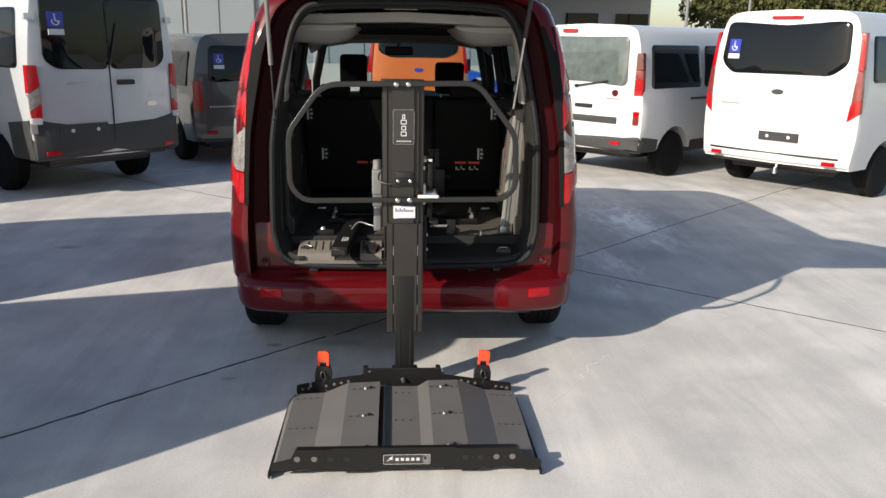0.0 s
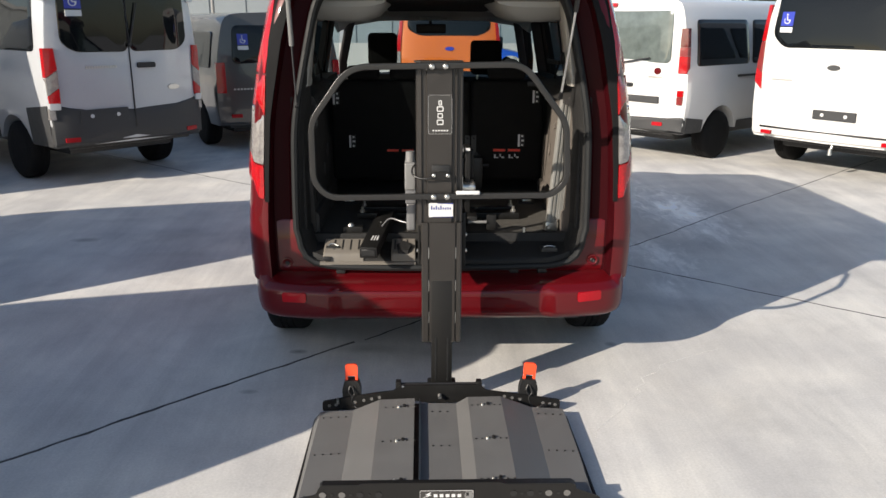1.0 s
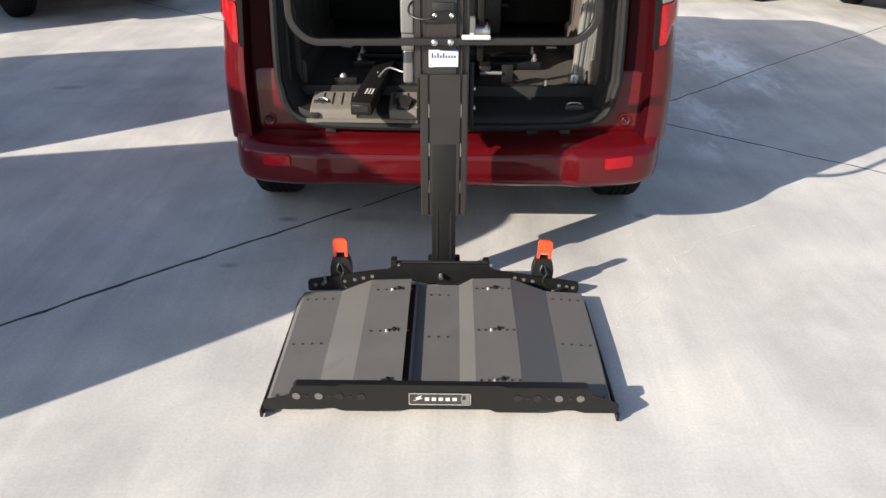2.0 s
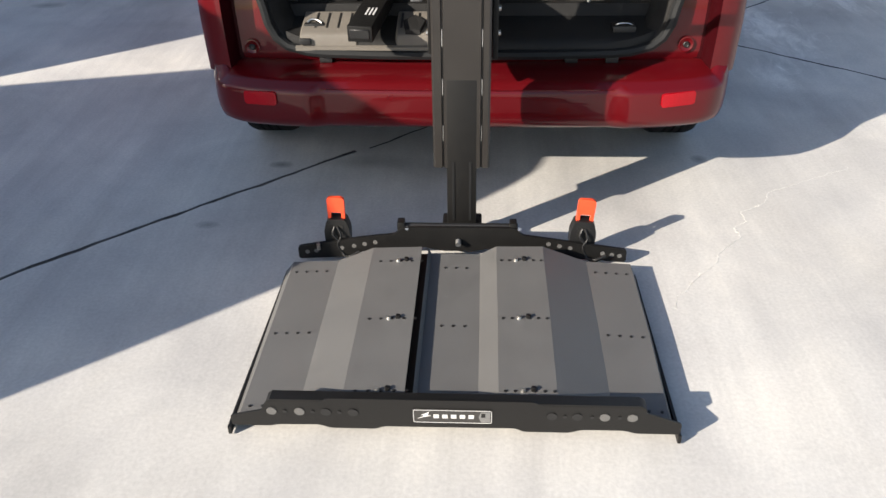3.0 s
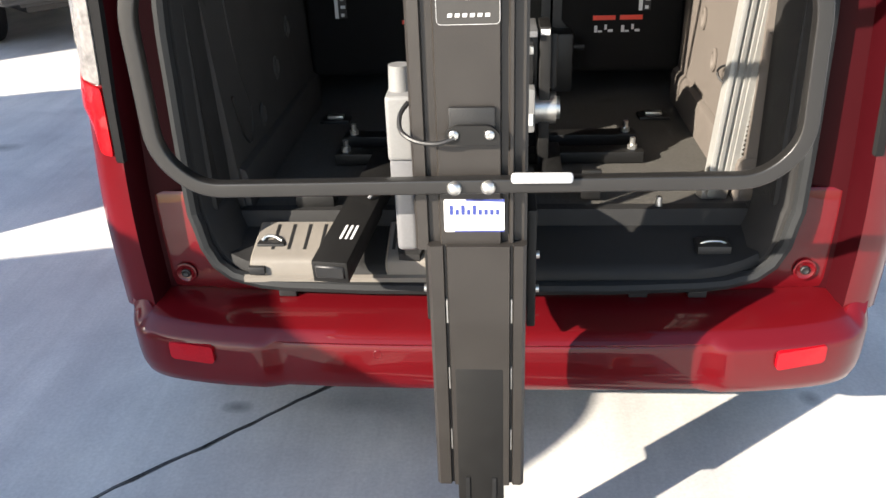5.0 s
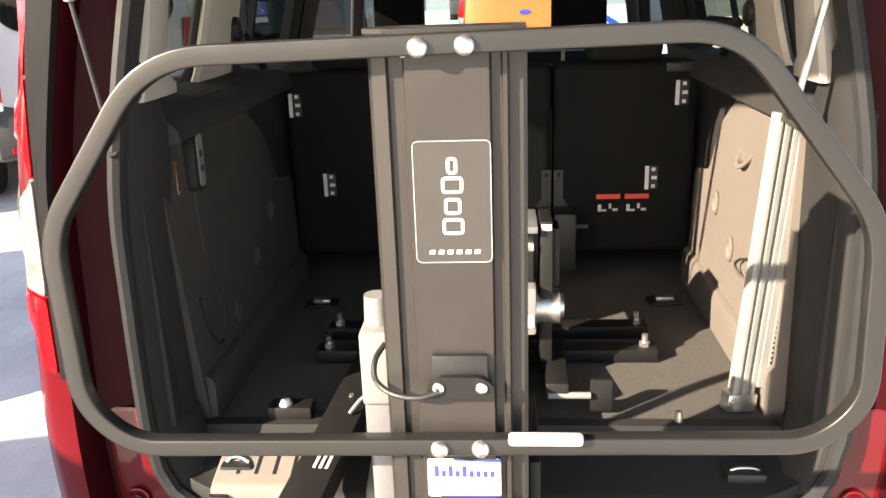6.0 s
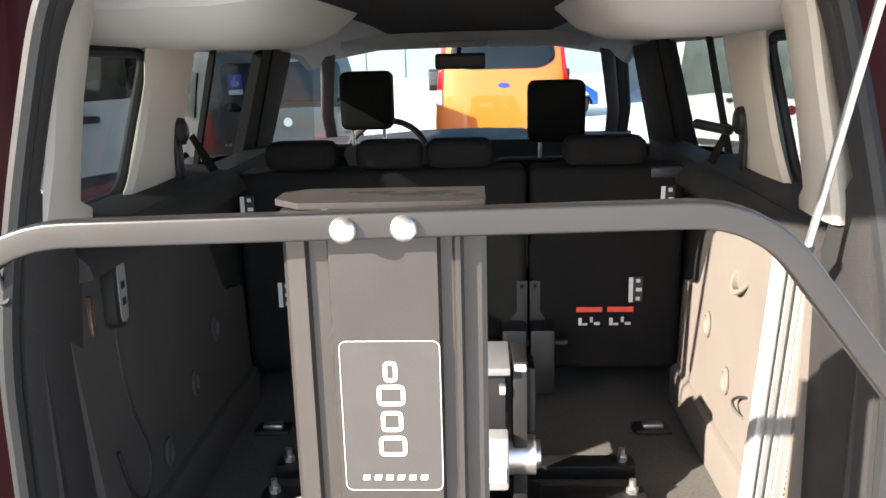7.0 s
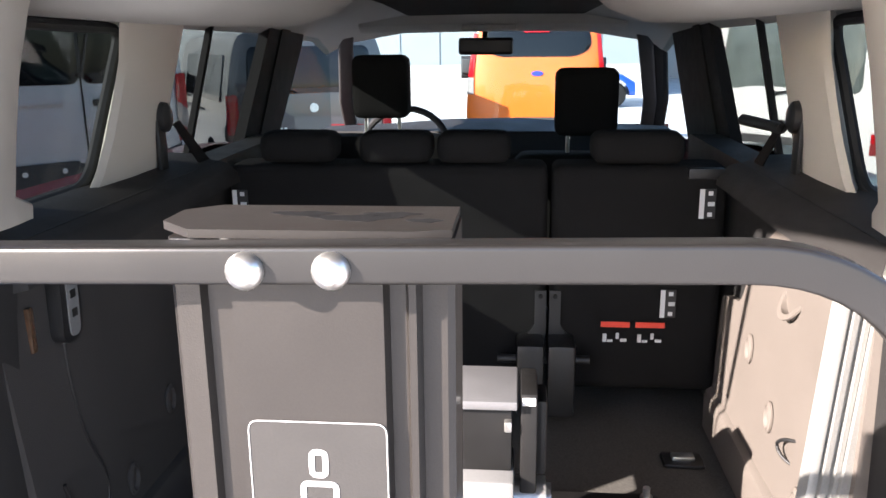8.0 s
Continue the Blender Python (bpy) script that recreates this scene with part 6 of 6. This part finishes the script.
part("shield_patch", prism(bmesh.new(), [(0.056, 0.054), (0.066, 0.054), (0.066, 0.068), (0.057, 0.068)], flap_fn, 0.006, 0.0068), TRIM_DARK, shield)
for k in range(3):
    part("shield_patch", prism(bmesh.new(), [(0.058, 0.039 + k * 0.005), (0.076, 0.039 + k * 0.005), (0.076, 0.041 + k * 0.005), (0.058, 0.041 + k * 0.005)], flap_fn, 0.006, 0.0068), GREY_HOUSING, shield)
for sgn, x in ((-1, -0.566), (1, 0.537)):
    part("side_lip", prism(bmesh.new(), [(-1.17, 0.006), (-0.455, 0.006), (-0.455, 0.016), (-1.17, 0.030)], lambda u, v, d: Vector((x + d + 0.0, u, v)), -0.004, 0.004), POWDER_DARK, lift)

# carriage between mast and van, base frame on the load floor
for x0, x1, z0 in ((-0.116, -0.104, 0.640), (0.080, 0.098, 0.625)):
    part("carriage_plate", B(x0, x1, -0.19, 0.03, z0, 0.88, 0.004), POWDER_DARK, lift, "black carriage side plate")
part("slide_beam", B(-0.095, 0.075, -0.20, 0.72, 0.655, 0.76, 0.008), POWDER_DARK, lift)
for x, z in ((-0.118, 0.70), (0.101, 0.70), (0.101, 0.775)):
    part("carriage_bolt", C((x - 0.004, -0.165, z), (x + 0.004, -0.165, z), 0.008, None, 10), STEEL, lift)
for x0, x1, y0, y1 in ((-0.455, 0.435, 0.64, 0.70), (-0.455, 0.435, 0.79, 0.85)):
    part("cross_bar", B(x0, x1, y0, y1, 0.648, 0.682, 0.004), POWDER_DARK, lift, "black floor cross bar")
for x in (-0.425, 0.405):
    for y in (0.67, 0.82):
        bm = C((x, y, 0.680), (x, y, 0.695), 0.014, None, 6)
        cyl(bm, (x, y, 0.690), (x, y, 0.715), 0.008, None, 10)
        part("floor_bolt", bm, STEEL, lift, "bright floor bolt")
# retracted rail bar lying over the sill
m_ = pose(-0.352, 0.01, 0.612, 5.5, 0, -7)
bar = part("rail_bar", box(bmesh.new(), -0.042, 0.042, 0.0, 0.56, 0.0, 0.055, 0.004, 2, m_), POWDER_DARK, lift, "black channel bar over the sill")
bm = bmesh.new()
box(bm, -0.034, 0.034, -0.004, 0.01, 0.012, 0.045, 0.003, 1, m_)
part("bar_end", bm, BLACK_PLASTIC, bar)
for k in range(3):
    part("bar_mark", box(bmesh.new(), -0.005 + k * 0.013, 0.001 + k * 0.013, 0.10, 0.16, 0.0545, 0.056, 0, 1, m_ @ pose(0, 0, 0, 0, 0, 0)), LABEL_WHITE, bar)
part("bar_screw", C(m_ @ Vector((0.0, 0.36, 0.054)), m_ @ Vector((0, 0.36, 0.058)), 0.006, None, 10), STEEL, bar)
part("side_stay", B(-0.50, -0.40, 0.33, 0.38, 0.655, 0.685, 0.004), POWDER_DARK, lift)
part("stay_bolt", lathe(bmesh.new(), [(0.018, 0), (0.018, 0.012), (0.010, 0.022), (0.001, 0.024)], pose(-0.462, 0.350, 0.678), 14), STEEL, lift)
# motor unit
motor = part("motor_housing", B(-0.172, -0.124, -0.205, -0.115, 0.985, 1.105, 0.008, 3), GREY_HOUSING, lift, "pale grey lift motor beside the column")
part("motor_can", C((-0.148, -0.16, 1.10), (-0.148, -0.16, 1.150), 0.021, 0.019, 20), GREY_HOUSING, motor)
part("motor_collar", B(-0.170, -0.124, -0.20, -0.12, 0.925, 0.985, 0.005), SILVER_BOX, motor)
part("motor_foot", B(-0.166, -0.124, -0.20, -0.12, 0.80, 0.925, 0.012, 3), SILVER_BOX, motor)
box_ = part("gear_box", B(-0.02, 0.118, 0.47, 0.61, 0.80, 0.918, 0.008), GREY_HOUSING, lift, "pale grey gearbox")
part("gear_label", B(0.07, 0.112, 0.466, 0.4705, 0.822, 0.852), LABEL_WHITE, box_)
bm = C((0.115, 0.54, 0.847), (0.175, 0.54, 0.847), 0.042, None, 24)
cyl(bm, (0.17, 0.54, 0.847), (0.185, 0.54, 0.847), 0.03, None, 20)
part("drive_end", bm, STEEL, box_, "bright cylindrical motor end")
part("control_box", B(-0.06, 0.122, 0.49, 0.65, 1.044, 1.060, 0.003), SILVER_BOX, lift, "grey control box")
bm = B(-0.06, 0.113, 0.51, 0.65, 0.918, 1.044, 0.004)
box(bm, 0.128, 0.157, 0.51, 0.63, 0.68, 1.066, 0.004)
box(bm, 0.155, 0.175, 0.53, 0.61, 0.90, 1.045, 0.008)
tower = part("motor_bracket", bm, POWDER_DARK, lift)
part("bracket_label", B(0.131, 0.154, 0.5075, 0.5105, 1.046, 1.060), LABEL_WHITE, tower)
part("cable_plug", B(0.100, 0.113, 0.495, 0.512, 1.000, 1.020, 0.003), STEEL, tower)
# short link arm beside the mast
m2 = pose(0.16, 0.36, 0.70, -6, 0, -2)
arm = part("link_arm", box(bmesh.new(), -0.026, 0.026, 0.0, 0.34, -0.01, 0.03, 0.006, 2, m2), POWDER_DARK, lift)
part("link_pin", C((0.14, 0.365, 0.70), (0.235, 0.365, 0.70), 0.008, None, 14), GREY_HOUSING, arm)
part("link_bracket", B(0.235, 0.285, 0.37, 0.385, 0.655, 0.735, 0.004), POWDER_DARK, lift)
part("sill_stud", C((0.425, 0.33, 0.655), (0.425, 0.33, 0.680), 0.009, 0.007, 12), STEEL, lift)
bm = sweep(bmesh.new(), smooth_path([(-0.30, 0.28, 0.70), (-0.26, 0.30, 0.735), (-0.20, 0.28, 0.725), (-0.14, 0.24, 0.72)], 6), ring2(0.0045, 8))
part("braided_lead", bm, SILVER_BOX, lift)

# toothed aluminium rail leaning against the side panel
m_ = Matrix.Translation((0.570, 0.40, 0.660)) @ Matrix.Rotation(radians(4.8), 4, "Y") @ Matrix.Rotation(radians(-2.2), 4, "X") @ Matrix.Rotation(radians(14), 4, "Z")
rail2 = thing("track_rail", pose(0, 0, 0), "bright ribbed aluminium rail with toothed strip leaning on side panel", "rail")
prof = [(-0.034, -0.012), (-0.030, -0.014), (-0.018, -0.014), (-0.016, -0.006), (-0.008, -0.006), (-0.006, -0.014), (0.006, -0.014), (0.008, -0.006), (0.018, -0.006), (0.020, -0.014), (0.030, -0.014), (0.034, -0.010), (0.034, 0.012), (-0.034, 0.012)]
bm = loft(bmesh.new(), [[m_ @ Vector((x * 0.8 + 0.004, y, z)) for x, y in prof] for z in (0.03, 0.25, 0.45, 0.66)], True, True, True)
part("rail_body", bm, ALUMINIUM, rail2)
bm = bmesh.new()
loft(bm, [[m_ @ Vector((x, y, z)) for x, y in ((0.030, -0.020), (0.048, -0.020), (0.048, -0.008), (0.030, -0.008))] for z in (0.05, 0.66)], True, True, True)
strip_ = part("toothed_strip", bm, ALUMINIUM, rail2, "pale toothed edge strip")
tooth = bmesh.new()
loft(tooth, [[Vector((x, y, z)) for x, z in ((0, -0.006), (0.008, 0), (0, 0.006))] for y in (-0.006, 0.012)], True, True, True)
tooth_mesh = bpy.data.meshes.new("tooth")
tooth.to_mesh(tooth_mesh)
tooth.free()
tooth_mesh.materials.append(ALUMINIUM)
for k in range(50):
    t_ = new("tooth", tooth_mesh)
    t_.parent = strip_
    t_.matrix_local = m_ @ Matrix.Translation((0.047, -0.016, 0.056 + k * 0.012))
bm = box(bmesh.new(), -0.036, 0.036, -0.02, 0.016, -0.012, 0.032, 0.005, 2, m_)
part("rail_shoe", bm, STEEL, rail2)
bm = cyl(bmesh.new(), m_ @ Vector((-0.02, -0.022, 0.01)), m_ @ Vector((-0.02, -0.035, 0.01)), 0.012)
part("rail_screw", bm, STEEL, rail2)

# hand control on the left panel
hand_ctl = thing("hand_control", pose(0, 0.016, -0.013), "black hand control with a grey key strip on the side panel", "remote control")
o = rounded([(0.395, 1.185), (0.455, 1.185), (0.465, 1.32), (0.405, 1.32)], 0.028, 6)
part("case", prism(bmesh.new(), o, lambda u, v, d: Vector((d, u, v)), -0.668, -0.628), BLACK_PLASTIC, hand_ctl)
keys = part("key_strip", prism(bmesh.new(), rounded([(0.415, 1.195), (0.445, 1.195), (0.452, 1.31), (0.418, 1.31)], 0.014, 5), lambda u, v, d: Vector((d, u, v)), -0.63, -0.6255), GREY_HOUSING, hand_ctl)
for z in (1.235, 1.268):
    part("key", B(-0.6262, -0.6245, 0.424, 0.440, z - 0.007, z + 0.007), BLACK_PLASTIC, keys)
part("lead", sweep(bmesh.new(), smooth_path([(-0.65, 0.428, 1.19), (-0.648, 0.43, 1.10), (-0.645, 0.45, 1.0), (-0.643, 0.50, 0.88), (-0.64, 0.46, 0.80), (-0.638, 0.40, 0.84), (-0.64, 0.36, 0.95)], 8), ring2(0.0035, 8)), BLACK_PLASTIC, hand_ctl)


# ---------------------------------------------------------------- buildings, poles, trees
b1 = thing("warehouse", pose(0, 0, 0), "long pale clad warehouse beyond the yard", "building")
wall = part("wall", B(-70, 4.1, 24, 44, 0, 7.6), FACADE, b1, smooth=False)
for k in range(60):
    x = -66 + k * 1.18
    part("cladding_rib", B(x - 0.02, x + 0.02, 23.97, 24.0, 0.9, 7.6), FACADE, wall, smooth=False)
part("plinth", B(-70, 4.1, 23.9, 24.0, 0, 0.9), FACADE_WARM, b1, smooth=False)
part("parapet", B(-70.1, 4.2, 23.85, 24.1, 7.4, 7.7), ROOF_EDGE, b1, smooth=False)
b2 = thing("office_building", pose(0, 0, 0), "low grey building with a deep dark roof edge", "building")
part("wall", B(4.2, 11.6, 34, 46, 0, 3.85), FACADE_WARM, b2, smooth=False)
part("roof", B(4.1, 12.1, 32.0, 47, 3.8, 4.65), ROOF_EDGE, b2, smooth=False)
for k in range(3):
    w_ = part("window", B(5.4 + k * 2.3, 6.9 + k * 2.3, 33.94, 34.0, 1.5, 3.0), TINTED, b2, smooth=False)


def lamp_post(x, y, h):
    p_ = thing("street_lamp", pose(x, y, 0), "slim pale lamp post standing at the yard edge", "lamp post")
    part("post", C((0, 0, 0), (0, 0, h), 0.06, 0.04, 12), GREY_HOUSING, p_)
    part("base_plate", C((0, 0, 0), (0, 0, 0.05), 0.14, None, 12), GREY_HOUSING, p_)
    part("arm", C((0, 0, h), (0.9, 0, h + 0.2), 0.03, None, 10), GREY_HOUSING, p_)
    part("lamp_head", B(0.7, 1.25, -0.1, 0.1, h + 0.15, h + 0.24, 0.03), GREY_HOUSING, p_)


lamp_post(-6.5, 22.5, 6)
lamp_post(9.8, 24, 7)
lamp_post(12.8, 26, 7)


def tree(x, y, h, seed):
    rnd = random.Random(seed)
    t_ = thing("tree", pose(x, y, 0), "bushy olive-green tree beyond the parked vans", "tree", "row of trees")
    bm = bmesh.new()
    cyl(bm, (0, 0, 0), (0.1, 0, h * 0.5), 0.16, 0.09, 10)
    tips = []
    for k in range(9):
        a = k * 2.4
        z0 = h * (0.3 + 0.025 * k)
        e = Vector((math.cos(a) * h * rnd.uniform(0.18, 0.3), math.sin(a) * h * rnd.uniform(0.18, 0.3), h * rnd.uniform(0.55, 0.9)))
        cyl(bm, (0.06, 0, z0), e, 0.06, 0.02, 6)
        tips.append(e)
    part("trunk", bm, BARK, t_)
    verts, faces = [], []
    for e in tips + [Vector((0, 0, h * 0.9))]:
        for _ in range(420):
            d = Vector((rnd.gauss(0, 1), rnd.gauss(0, 1), rnd.gauss(0, 0.8)))
            c = e + d.normalized() * h * 0.2 * rnd.random() ** 0.5
            n = Vector((rnd.gauss(0, 1), rnd.gauss(0, 1), rnd.gauss(0, 1))).normalized()
            u = n.orthogonal().normalized() * rnd.uniform(0.07, 0.14)
            v = n.cross(u) * rnd.uniform(0.5, 0.8)
            i = len(verts)
            verts += [c - u, c + v, c + u, c - v]
            faces.append((i, i + 1, i + 2, i + 3))
    me = bpy.data.meshes.new("crown")
    me.from_pydata(verts, [], faces)
    me.materials.append(LEAF)
    cr = new("crown", me)
    cr.parent = t_


for k, (tx, ty, th) in enumerate(((15.6, 36, 4.45), (17.8, 37, 4.2), (19.1, 36, 4.45), (21.8, 37, 4.2), (24.7, 36, 4.2), (28.0, 38, 4.1), (31.4, 37, 4.0))):
    tree(tx, ty, th, 20 + k)
